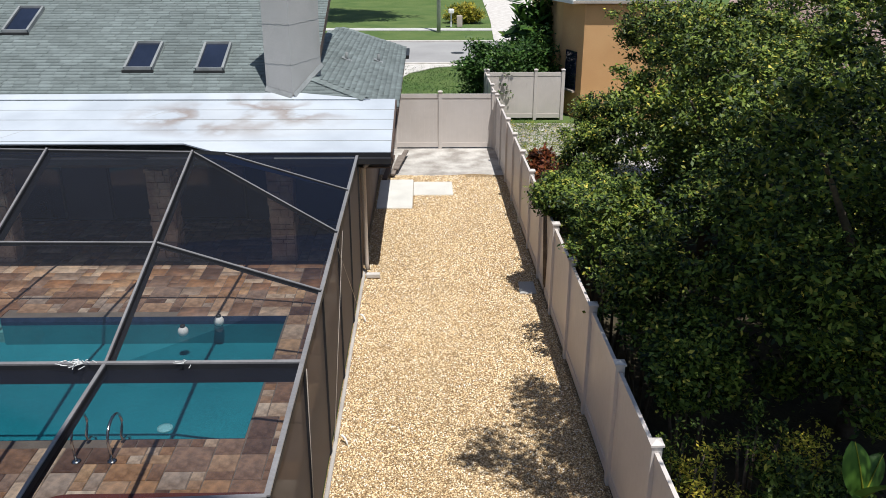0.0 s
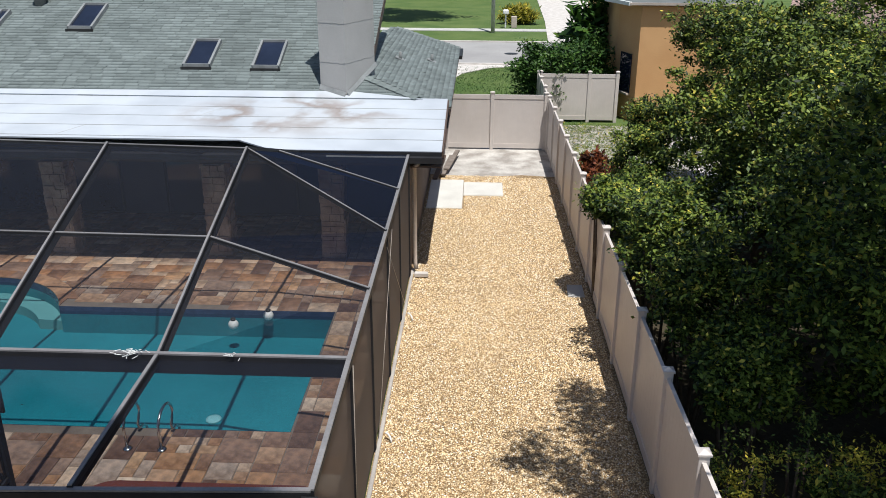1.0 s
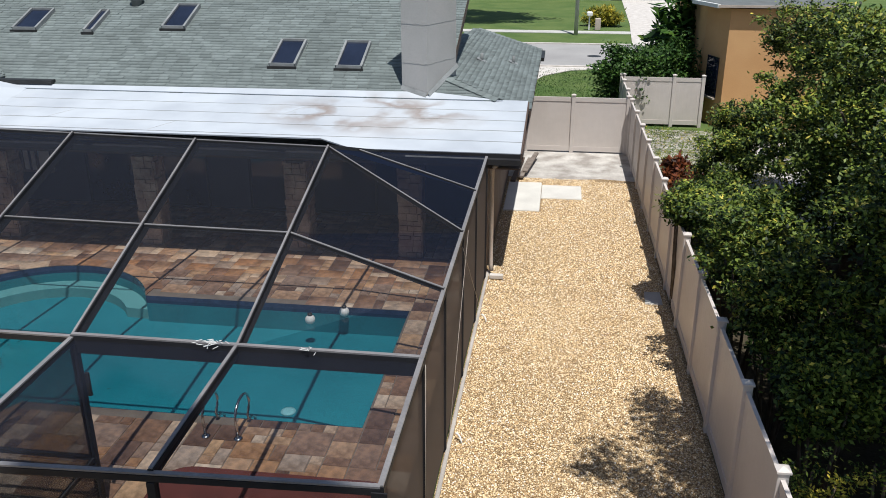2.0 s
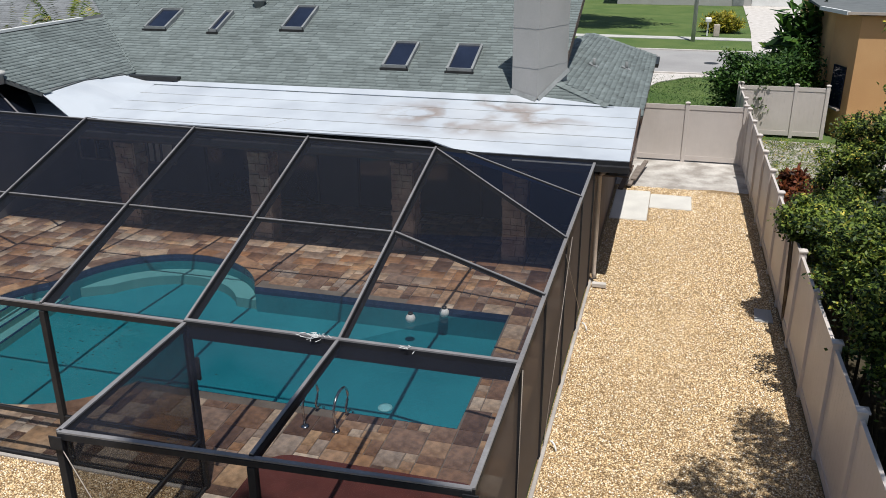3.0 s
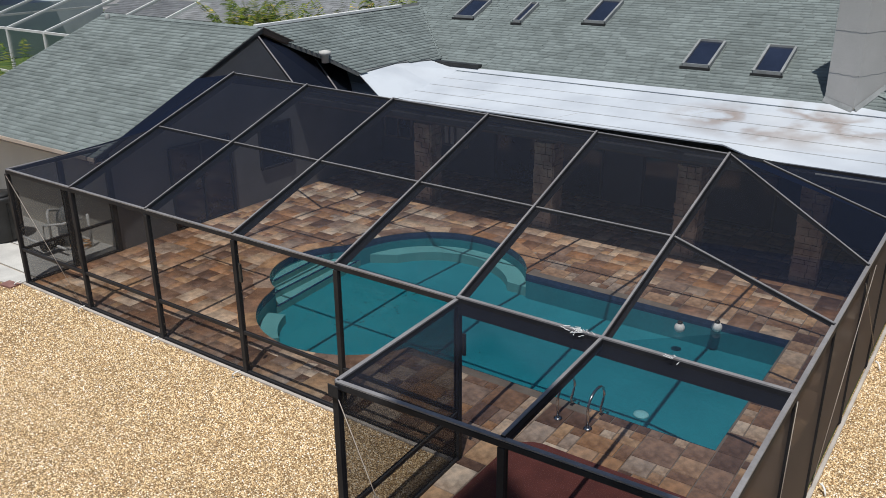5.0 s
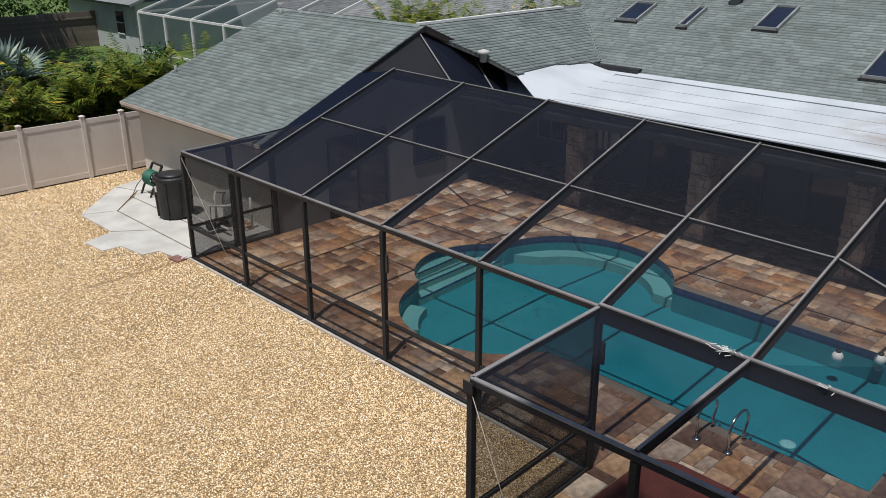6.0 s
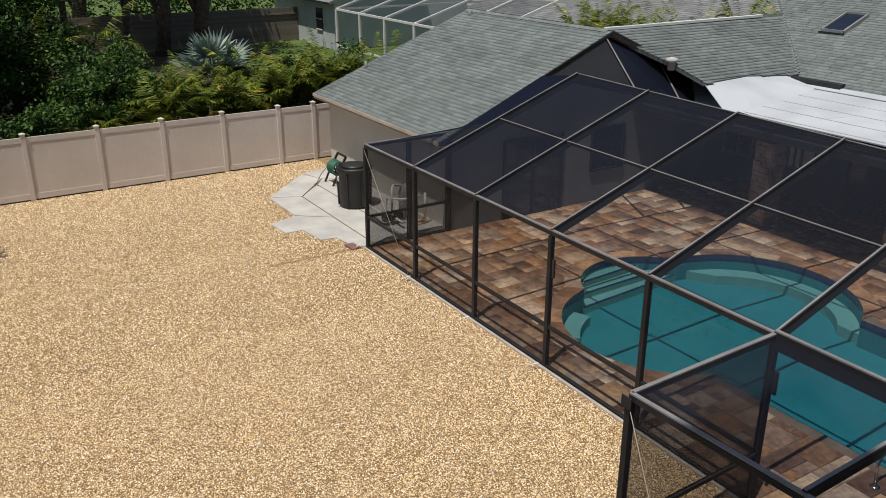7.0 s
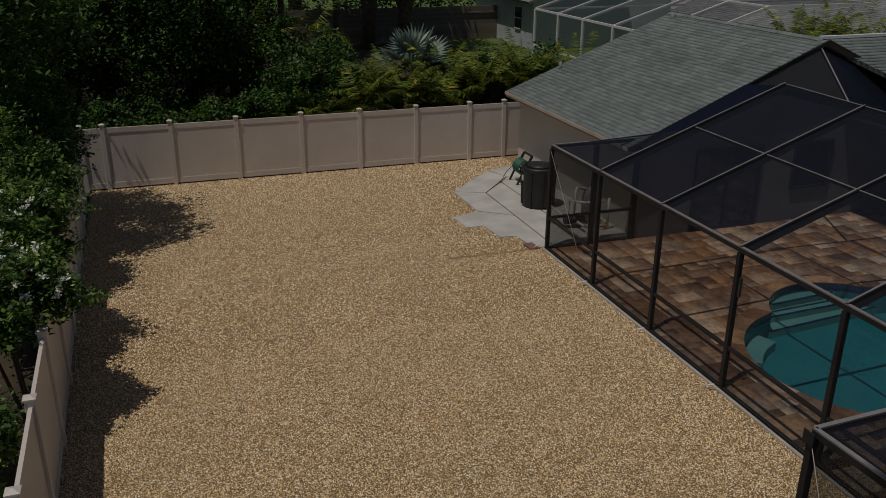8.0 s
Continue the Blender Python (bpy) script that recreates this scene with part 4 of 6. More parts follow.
for ya, yb in ((10.3, 15.6), (20.9, 15.6)):
    za, zb = 2.39, 4.67
    part("rake_board", bar((-16.69, ya, za - 0.05), (-16.69, yb, zb - 0.05), 0.03, 0.09 if ya < 15 else 0.16), BLACK if ya < 15 else FASCIA, house)
    part("rake_edge", bar((-16.68, ya, za + 0.0), (-16.68, yb, zb + 0.0), 0.05, 0.02), BLACK, house)
# link roof facing the pool, with its white ridge
LX, LZ, LS = -17.6, 4.57, 0.39
kl = math.hypot(1, LS)
link_poly = [(y - 14, (-13.5 - x) * kl) for x, y in ((-14.88, 18.85), (-14.62, 20.68), (-17.6, 23.65), (-17.6, 16.0), (-15.79, 16.9), (-14.8, 17.15))]
shingled("roof", (-13.5, 14, LZ - LS * 4.1), (0, 1, 0), (-1, 0, LS), link_poly, SHINGLE, house, seed=6)
part("roof", sheet([(-17.6, 28, 4.56), (-17.6, 16.7, 4.56), (-23, 16.7, 2.5), (-23, 28, 2.5)], 0.1), UNDERLAY, house)
part("ridge_flashing", bar((-17.62, 16.2, LZ + 0.04), (-17.62, 22.6, LZ + 0.06), 0.14, 0.07), WHITE, house, "white metal ridge edge")
caps(house, (-14.65, 20.72, 3.43), (-17.55, 23.6, 4.58), SHINGLE, 0.2)
part("cricket", sheet([(-14.8, 17.15, 3.44), (-13.7, 17.0, 2.71), (-13.6, 18.85, 3.0), (-14.88, 18.85, 3.48)], 0.02), WHITE_ROOF, house)
part("cricket", sheet([(-14.88, 18.85, 3.48), (-13.6, 18.85, 3.0), (-13.7, 20.2, 3.22), (-14.62, 20.68, 3.38)], 0.02), WHITE_ROOF, house)
# chimney, set at an angle, in grey stucco
ch = [(-3.18, 20.24), (-2.64, 21.58), (-3.31, 21.90), (-3.86, 20.56)]
chim = part("chimney", slab(ch, 3.0, 7.4), CHIMNEY, house, "grey stucco chimney")
for z in (4.02, 4.95):
    bm = bmesh.new()
    m = [sum(p[0] for p in ch) / 4, sum(p[1] for p in ch) / 4]
    for i in range(4):
        (xa, ya), (xb, yb) = [((px - m[0]) * 1.004 + m[0], (py - m[1]) * 1.004 + m[1]) for px, py in (ch[i], ch[(i + 1) % 4])]
        pts = [Vector((xa + (xb - xa) * k / 6, ya + (yb - ya) * k / 6, z + 0.02 * math.sin(3 * k + z * 7))) for k in range(7)]
        for a, b in zip(pts, pts[1:]):
            beam(bm, a, b, 0.004, 0.004)
    part("crack", bm, LEAD, chim)
bm = bmesh.new()
for i, j in ((0, 1), (3, 0)):
    (xa, ya), (xb, yb) = ch[i], ch[j]
    out = Vector((yb - ya, xa - xb, 0)).normalized()
    mp = [main_at(xa, ya, 0.12), main_at(xb, yb, 0.12), main_at(xb, yb, 0.03), main_at(xa, ya, 0.03)]
    p = [mp[0] + out * 0.012, mp[1] + out * 0.012, main_at(xb + out.x * 0.08, yb + out.y * 0.08, 0.035), main_at(xa + out.x * 0.08, ya + out.y * 0.08, 0.035)]
    bm.faces.new([bm.verts.new(v) for v in p])
part("flashing", bm, LEAD, chim, "tarred flashing")
part("chimney_cap", slab([((x - m[0]) * 1.12 + m[0], (y - m[1]) * 1.12 + m[1]) for x, y in ch], 7.4, 7.52), CONCRETE, chim)


def skylight(x0, x1, y0, y1):
    """A flat skylight in a raised frame on the main slope."""
    light = empty("skylight", x0, y0, 0)
    light.parent = house
    light.location = Vector((x0, y0, 0)) - house.location
    f = bmesh.new()
    b = 0.06
    a0, a1, c0, c1 = main_at(x0, y0, 0.06), main_at(x0, y1, 0.06), main_at(x1, y0, 0.06), main_at(x1, y1, 0.06)
    fr = part("frame", beam(beam(beam(beam(f, a0, a1, b, 0.14), c0, c1, b, 0.14), a0, c0, b, 0.14), a1, c1, b, 0.14), LEAD, light)
    part("curb", bar(main_at(x0 - 0.06, y0 - 0.05, 0.03), main_at(x1 + 0.06, y0 - 0.05, 0.03), 0.06, 0.09), BLACK, light)
    part("pane", sheet([main_at(x0, y0, 0.085), main_at(x1, y0, 0.085), main_at(x1, y1, 0.085), main_at(x0, y1, 0.085)], 0.02), DARK_GLASS, light, "dark blue glazing")
    return light


for x0, x1, y0, y1 in ((-7.51, -6.85, 21.36, 22.54), (-5.72, -5.07, 21.33, 22.52), (-11.2, -10.56, 23.1, 24.34), (-15.65, -14.95, 22.9, 23.98), (-13.44, -13.2, 22.84, 23.95)):
    skylight(x0, x1, y0, y1)
vent = part("roof_vent", lathe(bmesh.new(), [(0.16, 4.85), (0.16, 5.05), (0.22, 5.06), (0.22, 5.14), (0.02, 5.2)], -12.58, 24.5, 14), LEAD, house, "galvanised roof vent")
part("vent_pipe", lathe(bmesh.new(), [(0.10, 3.7), (0.10, 3.9), (0.16, 3.91), (0.16, 4.0), (0.02, 4.04)], -15.75, 16.88, 14), CONCRETE, house, "galvanised roof vent")
part("vent_pipe", tube(bmesh.new(), [(-23.6, 11.9, 2.95), (-23.6, 11.9, 3.3)], 0.045, 8), LEAD, house)
part("vent_pipe", tube(bmesh.new(), [(-23.0, 15.35, 4.4), (-23.0, 15.35, 4.72)], 0.07, 8), LEAD, house)
slot = part("roof_opening", bar((-14.55, 20.36, 3.36), (-13.05, 20.36, 3.36), 0.22, 0.10), BLACK, house, "dark sunken strip at the foot of the slope")
tagged(house, "single-storey house with grey shingle roofs, white porch roof and chimney", "house")


def window(parent, x0, x1, z0, z1, y=None, x=None, frame_mat=None, depth=0.06, bars=1):
    """A framed window; in a wall across y, or across x where x is given (then x0, x1 run along y)."""
    to = (lambda u, w, d: (u, y + d, w)) if x is None else (lambda u, w, d: (x + d, u, w))
    out = -1 if x is None else 1
    w = part("window", sheet([to(x0, z0, 0.02 * out), to(x1, z0, 0.02 * out), to(x1, z1, 0.02 * out), to(x0, z1, 0.02 * out)], 0.01), DARK_GLASS, parent)
    bm = bmesh.new()
    t = 0.06
    for a, b in (((x0, z0), (x1, z0)), ((x0, z1), (x1, z1)), ((x0, z0), (x0, z1)), ((x1, z0), (x1, z1))):
        beam(bm, to(*a, 0.03 * out), to(*b, 0.03 * out), t, t)
    for k in range(bars):
        u = x0 + (x1 - x0) * (k + 1) / (bars + 1)
        beam(bm, to(u, z0, 0.03 * out), to(u, z1, 0.03 * out), 0.05, 0.05)
    part("window_frame", bm, frame_mat or BRONZE, w)
    return w


window(house, 12.4, 14.3, 0.03, 2.1, x=CAGE_X0, frame_mat=BRONZE, bars=1)
window(house, 15.35, 16.5, 0.9, 2.1, x=CAGE_X0, frame_mat=BRONZE, bars=0)
window(house, -16.75, -15.7, 0.84, 1.58, y=20.6, frame_mat=OLD_WOOD, bars=1)
daylit_window = window(house, -14.48, -13.6, 0.86, 1.62, y=20.6, frame_mat=OLD_WOOD, bars=1)
# added white strips paint the daylight that shows in this window
for xa, xb in ((-14.42, -14.28), (-14.2, -14.08), (-13.98, -13.66)):
    part("curtain", boxed(xa, 20.54, 0.9, xb, 20.556, 1.58), WHITE, daylit_window)
window(house, -12.6, -9.2, 0.05, 2.1, y=20.6, frame_mat=BRONZE, bars=1)
window(house, -8.0, -4.6, 0.05, 2.1, y=20.6, frame_mat=BRONZE, bars=1)
for x, y, r in ((CAGE_X1 + 0.02, 19.9, 1.9),):
    part("wall_lamp", lathe(bmesh.new(), [(0.05, 1.95), (0.08, 2.0), (0.08, 2.2), (0.03, 2.26)], x + 0.12, y, 10), BLACK, house)


STONE_A = mottled("ledge_stone", (0.26, 0.18, 0.14), (0.50, 0.40, 0.32), 2.2, 20, 0.9, 0.6, 0.02)


def stone_column(x, y):
    col = empty("stone_column", x, y, 0)
    part("core", boxed(x - 0.23, y - 0.23, 0.0, x + 0.23, y + 0.23, 2.2), GROUT, col)
    rng = random.Random(int(x * 100))
    for side in range(4):
        z = 0.02
        while z < 2.15:
            h = rng.uniform(0.09, 0.2)
            u = -0.25
            while u < 0.22:
                w = min(rng.uniform(0.14, 0.34), 0.26 - u)
                d = 0.235 + rng.uniform(0.02, 0.06)
                bm = bmesh.new()
                box(bm, u + 0.006, -d, z + 0.005, u + w - 0.006, -0.2, min(z + h, 2.19) - 0.005)
                bm.transform(Matrix.Translation((x, y, 0)) @ Matrix.Rotation(side * math.pi / 2, 4, "Z"))
                part("stone", bm, STONE_A, col)
                u += w
            z += h
    return tagged(col, "square porch column clad in brown ledge stone", "column", "porch columns")


for x in (-13.2, -9.5, -5.85, -3.21):
    stone_column(x, 18.02)

# downspout at the house corner
spout = empty("downspout", -1.37, 17.1, 0)
part("pipe", tube(bmesh.new(), [(-1.2, 16.85, 2.55), (-1.3, 17.0, 2.42), (-1.3, 17.05, 0.25), (-1.27, 17.0, 0.1)], 0.05, 8), BEIGE_TRIM, spout)
part("outlet", boxed(-1.3, 16.74, 0.02, -1.0, 16.86, 0.11, bevel=0.01), KERB, spout)
tagged(spout, "cream downspout with an outlet pipe on the gravel", "downspout")
for k, (y0, y1, x0, x1) in enumerate(((22.3, 25.9, -1.22, -1.05), (22.6, 25.7, -1.0, -0.8), (23.0, 26.2, -0.9, -0.62))):
    tagged(part("timber_board", bar((x0, y0 + 1.7, 0.06 + 0.05 * k), (x1, y1 + 0.6, 0.10 + 0.05 * k), 0.14, 0.05), OLD_WOOD if k else FASCIA), "weathered timber board lying beside the house wall", "board", "boards by the wall")

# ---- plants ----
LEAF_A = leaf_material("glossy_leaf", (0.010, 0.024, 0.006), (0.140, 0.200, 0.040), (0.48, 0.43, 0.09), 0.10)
LEAF_C = leaf_material("fresh_leaf", (0.02, 0.05, 0.012), (0.10, 0.18, 0.045), (0.20, 0.30, 0.09), 0.15)
LEAF_B = leaf_material("hedge_leaf", (0.016, 0.045, 0.011), (0.050, 0.112, 0.023), (0.11, 0.18, 0.04), 0.12)
LEAF_P = leaf_material("palm_leaflet", (0.04, 0.08, 0.014), (0.16, 0.20, 0.034), (0.50, 0.37, 0.07))
LEAF_S = leaf_material("silver_leaf", (0.12, 0.18, 0.195), (0.19, 0.26, 0.275), (0.28, 0.35, 0.36), 0.1)
LEAF_R = leaf_material("red_leaf", (0.05, 0.02, 0.015), (0.16, 0.045, 0.02), (0.26, 0.12, 0.03))
LEAF_Y = leaf_material("yellow_leaf", (0.12, 0.14, 0.02), (0.36, 0.32, 0.05), (0.5, 0.42, 0.08))
LEAF_W = mottled("white_petal", (0.7, 0.72, 0.62), (0.8, 0.82, 0.72), 5, 30, 0.7, 0.0)


def leaf_blades(c, size, rng, mat, name, parent, slim=0.5, up=0.35):
    """Folded leaves, one small pointed blade each, at the points c."""
    n = len(c)
    face = rng.normal(size=(n, 3)) * 0.55 + np.array((0.0, -0.15, up + 0.55))
    a = np.cross(face, rng.normal(size=(n, 3)))
    a /= np.linalg.norm(a, axis=1)[:, None]
    w = np.cross(a, face)
    w /= np.linalg.norm(w, axis=1)[:, None]
    L = size * rng.uniform(0.65, 1.3, n)[:, None]
    v = np.stack([c, c + a * L * 0.5 + w * L * slim * 0.5, c + a * L, c + a * L * 0.5 - w * L * slim * 0.5], 1)
    f = np.arange(n * 4).reshape(n, 4)
    ob = raw_mesh(name, v.reshape(-1, 3), f, mat, parent)
    return tagged(ob, kind="stuff")


def clumped(centre, radii, clumps, per, spread, rng, floor=0.1, hollow=0.5, clear=None):
    """Leaf points in clumps over a lumpy ellipsoid, with gaps between the clumps."""
    d = rng.normal(size=(clumps, 3))
    d /= np.linalg.norm(d, axis=1)[:, None]
    k = hollow + (1 - hollow) * rng.uniform(0, 1, clumps) ** 0.45
    lump = np.array([0.84 + 0.42 * noise.noise(Vector(q) * 2.1 + Vector(centre)) for q in d])
    c = np.array(centre) + d * (k * lump)[:, None] * np.array(radii)
    r = spread * rng.uniform(0.6, 1.35, clumps)
    p = np.repeat(c, per, 0) + rng.normal(size=(clumps * per, 3)) * np.repeat(r, per)[:, None] * (0.55, 0.55, 0.36)
    p = p[p[:, 2] > floor]
    # twigs stay behind the fence boards and only lean over their top
    p = p[~((p[:, 1] > SIDE_Y - 0.12) & (p[:, 1] < SIDE_Y + 1.0) & (p[:, 2] < 1.78) & (p[:, 0] < -8) & (p[:, 0] > BACK_X))]
    return p[~((p[:, 0] < FX + 0.12) & (p[:, 0] > FX - 1.2) & (p[:, 2] < 1.72) & (p[:, 1] < 32))]


def tree(centre, radii, base_xy, clumps, per, spread, leaf, mat, seed, label, trunk_r=0.14, limbs=6, floor=0.3, name="tree", hollow=0.5, core=0):
    rng = np.random.default_rng(seed)
    t = empty(name, *base_xy, 0)
    bm = bmesh.new()
    bx, by = base_xy
    fork = Vector((bx + (centre[0] - bx) * 0.4, by + (centre[1] - by) * 0.4, max(0.8, centre[2] - radii[2] * 0.45)))
    tube(bm, [(bx, by, -0.1), (bx + 0.04, by, fork.z * 0.5), fork], trunk_r, 10, trunk_r * 0.75)
    part("trunk", bm, BARK, t)
    for k in range(limbs):
        a = k * 2.4 + rng.uniform(0, 0.6)
        tip = Vector((centre[0] + radii[0] * 0.75 * math.cos(a), centre[1] + radii[1] * 0.75 * math.sin(a), centre[2] + radii[2] * rng.uniform(-0.1, 0.6)))
        mid = fork.lerp(tip, 0.5) + Vector((0, 0, 0.25))
        part("limb", tube(bmesh.new(), [fork, mid, tip], trunk_r * 0.55, 7, trunk_r * 0.12), BARK, t)
    pts = clumped(centre, radii, clumps, per, spread, rng, floor, hollow)
    if core:
        pts = np.concatenate([pts, clumped(centre, [r * 0.72 for r in radii], core, 150, 0.5, rng, floor, 0.25)])
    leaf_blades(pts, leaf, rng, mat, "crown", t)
    return tagged(t, label, "tree")


def shrub(centre, radii, clumps, per, spread, leaf, mat, seed, label, name="shrub", slim=0.5):
    rng = np.random.default_rng(seed)
    s = empty(name, centre[0], centre[1], 0)
    bm = bmesh.new()
    for k in range(5):
        a = k * 1.26
        tube(bm, [(centre[0] + 0.1 * math.cos(a), centre[1] + 0.1 * math.sin(a), -0.08), (centre[0] + radii[0] * 0.5 * math.cos(a), centre[1] + radii[1] * 0.5 * math.sin(a), centre[2])], 0.035, 6, 0.015)
    part("woody_base", bm, BARK, s)
    leaf_blades(clumped(centre, radii, clumps, per, spread, rng, 0.05, 0.4), leaf, rng, mat, "foliage", s, slim)
    return tagged(s, label, "shrub")


def frond(P, F, base_, yaw, reach, rise, droop, leaflets, length, rng):
    """One feather frond: leaflets in pairs along an arching stalk."""
    d = np.array([math.cos(yaw), math.sin(yaw), 0])
    s = np.array([-d[1], d[0], 0])
    for i in range(leaflets):
        u = 0.2 + 0.8 * i / leaflets
        p = np.array(base_) + d * reach * u + np.array([0, 0, rise * u - droop * u * u])
        l = length * math.sin(math.pi * (0.15 + 0.8 * u)) * rng.uniform(0.85, 1.15)
        for sg in (-1, 1):
            a = (s * sg * 0.8 + d * 0.55 + np.array([0, 0, rng.uniform(-0.45, 0.15)])) * l
            w = d * 0.026 + np.array([0, 0, 0.01])
            n = len(P)
            P += [p - w, p + w, p + a]
            F.append((n, n + 1, n + 2))


def palm(x, y, h, fronds, reach, seed, label, stems=4, name="areca_palm", mat=None, leaflets=26, length=0.42):
    rng = np.random.default_rng(seed)
    t = empty(name, x, y, 0)
    bm = bmesh.new()
    P, F = [], []
    for k in range(stems):
        sx, sy = x + rng.uniform(-0.4, 0.4), y + rng.uniform(-0.4, 0.4)
        hh = h * rng.uniform(0.3, 0.55)
        tube(bm, [(x + (sx - x) * 0.3, y + (sy - y) * 0.3, -0.08), (sx, sy, hh)], 0.05, 6, 0.03)
        for j in range(fronds):
            yaw = rng.uniform(0, 6.28)
            frond(P, F, (sx, sy, hh), yaw, reach * rng.uniform(0.7, 1.1), h * rng.uniform(0.45, 0.95), h * rng.uniform(0.25, 0.75), leaflets, length, rng)
    part("stem_cluster", bm, BARK, t)
    tagged(raw_mesh("fronds", np.array(P), np.array(F), mat or LEAF_P, t), kind="stuff")
    return tagged(t, label, "palm")


def fan_palm(x, y, z, seed, label):
    """A silver fan palm: stiff pleated fans on stalks."""
    rng = np.random.default_rng(seed)
    t = empty("silver_fan_palm", x, y, 0)
    part("trunk", tube(bmesh.new(), [(x, y, -0.1), (x, y, z - 0.3)], 0.28, 12, 0.2), BARK, t)
    stalks = bmesh.new()
    P, F = [], []
    for k in range(11):
        yaw = k * 2.39996 + rng.uniform(-0.2, 0.2)
        lean = rng.uniform(0.25, 1.0)
        d = Vector((math.cos(yaw) * lean, math.sin(yaw) * lean, 1.1 - lean * 0.7)).normalized()
        c = Vector((x, y, z - 0.2)) + d * 0.85
        tube(stalks, [(x, y, z - 0.3), c], 0.035, 6, 0.02)
        s = d.cross(Vector((0.1, 0.05, 1))).normalized()
        for j in range(24):
            a = radians(-105 + 210 * j / 23)
            q = (d * math.cos(a) + s * math.sin(a)).normalized()
            tip = c + q * rng.uniform(0.95, 1.15) + Vector((0, 0, -0.06))
            n = len(P)
            w = q.cross(d.cross(s)).normalized() * 0.055
            mid = c + q * 0.55
            lift = d.cross(s).normalized() * (0.03 if j % 2 else -0.03)
            P += [c, mid + w + lift, tip, mid - w - lift]
            F.append((n, n + 1, n + 2, n + 3))
    part("stalks", stalks, LEAF_S, t)
    tagged(raw_mesh("fan_foliage", np.array([tuple(p) for p in P]), np.array(F), LEAF_S, t), kind="stuff")
    return tagged(t, label, "palm")


# planting beds behind the fences
for k, (pts, mat, lab) in enumerate((
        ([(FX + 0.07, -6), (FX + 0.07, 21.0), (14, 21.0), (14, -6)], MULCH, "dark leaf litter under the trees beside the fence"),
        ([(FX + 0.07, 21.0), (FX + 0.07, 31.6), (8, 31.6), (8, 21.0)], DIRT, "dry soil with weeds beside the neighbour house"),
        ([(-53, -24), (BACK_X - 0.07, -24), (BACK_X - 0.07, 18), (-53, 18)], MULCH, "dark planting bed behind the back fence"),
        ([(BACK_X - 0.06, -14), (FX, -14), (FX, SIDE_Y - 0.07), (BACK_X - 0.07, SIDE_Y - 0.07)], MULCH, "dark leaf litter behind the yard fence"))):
    tagged(part("planting_bed", slab(pts, -0.055, -0.02), mat), lab, "bed", kind="structure")

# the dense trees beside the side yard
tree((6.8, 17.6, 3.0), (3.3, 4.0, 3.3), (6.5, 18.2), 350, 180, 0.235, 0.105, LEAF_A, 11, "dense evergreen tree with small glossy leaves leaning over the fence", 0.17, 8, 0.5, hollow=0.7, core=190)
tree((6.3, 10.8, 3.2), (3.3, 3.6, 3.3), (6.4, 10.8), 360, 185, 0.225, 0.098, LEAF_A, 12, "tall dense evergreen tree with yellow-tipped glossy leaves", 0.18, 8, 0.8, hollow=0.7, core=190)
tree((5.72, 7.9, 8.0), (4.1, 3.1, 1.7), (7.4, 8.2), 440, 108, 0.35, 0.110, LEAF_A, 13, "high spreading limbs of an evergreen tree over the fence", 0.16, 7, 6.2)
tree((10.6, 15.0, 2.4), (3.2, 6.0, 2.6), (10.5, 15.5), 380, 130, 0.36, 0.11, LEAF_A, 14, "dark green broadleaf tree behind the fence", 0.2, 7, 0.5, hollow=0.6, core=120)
tree((8.4, 22.0, 3.3), (2.6, 2.4, 2.3), (9.0, 22.4), 300, 130, 0.3, 0.10, LEAF_A, 15, "evergreen tree in front of the neighbour roof", 0.15, 6, 0.8, hollow=0.6)
tree((11.6, 24.4, 4.5), (3.0, 1.8, 1.3), (11.0, 24.0), 190, 120, 0.3, 0.10, LEAF_A, 16, "evergreen tree against the pink neighbour roof", 0.15, 6, 0.8, hollow=0.6)
tree((6.5, 23.6, 4.5), (1.5, 1.2, 1.0), (7.2, 23.4), 110, 110, 0.24, 0.10, LEAF_A, 17, "leaning evergreen tree before the orange wall", 0.12, 6, 0.8, hollow=0.6)
for k, (x, y, z, r) in enumerate(((3.9, 19.6, 2.0, 0.75), (4.5, 20.9, 2.6, 0.8), (3.3, 17.0, 1.75, 0.75), (2.55, 15.9, 2.15, 0.42), (3.4, 15.3, 2.0, 0.95), (3.2, 13.0, 2.4, 0.95), (3.3, 11.2, 2.2, 0.9), (3.5, 9.6, 1.9, 0.7), (4.4, 7.6, 0.9, 0.8))):
    shrub((x, y, z), (r, r * 1.25, r), 105, 105, 0.16, 0.085, LEAF_A, 30 + k, "leafy shrub pushing over the tan fence")
# young yellow shoots close by
for k, (x, y, z) in enumerate(((3.05, 8.35, 1.35), (3.25, 7.75, 1.4), (4.05, 8.6, 1.4), (4.4, 8.3, 1.4), (4.35, 7.8, 1.3))):
    shrub((x, y, z), (0.5, 0.55, 0.5), 22, 34, 0.13, 0.055, LEAF_Y if k % 2 else LEAF_A, 50 + k, "light shoots with yellow-green young leaves", slim=0.45)


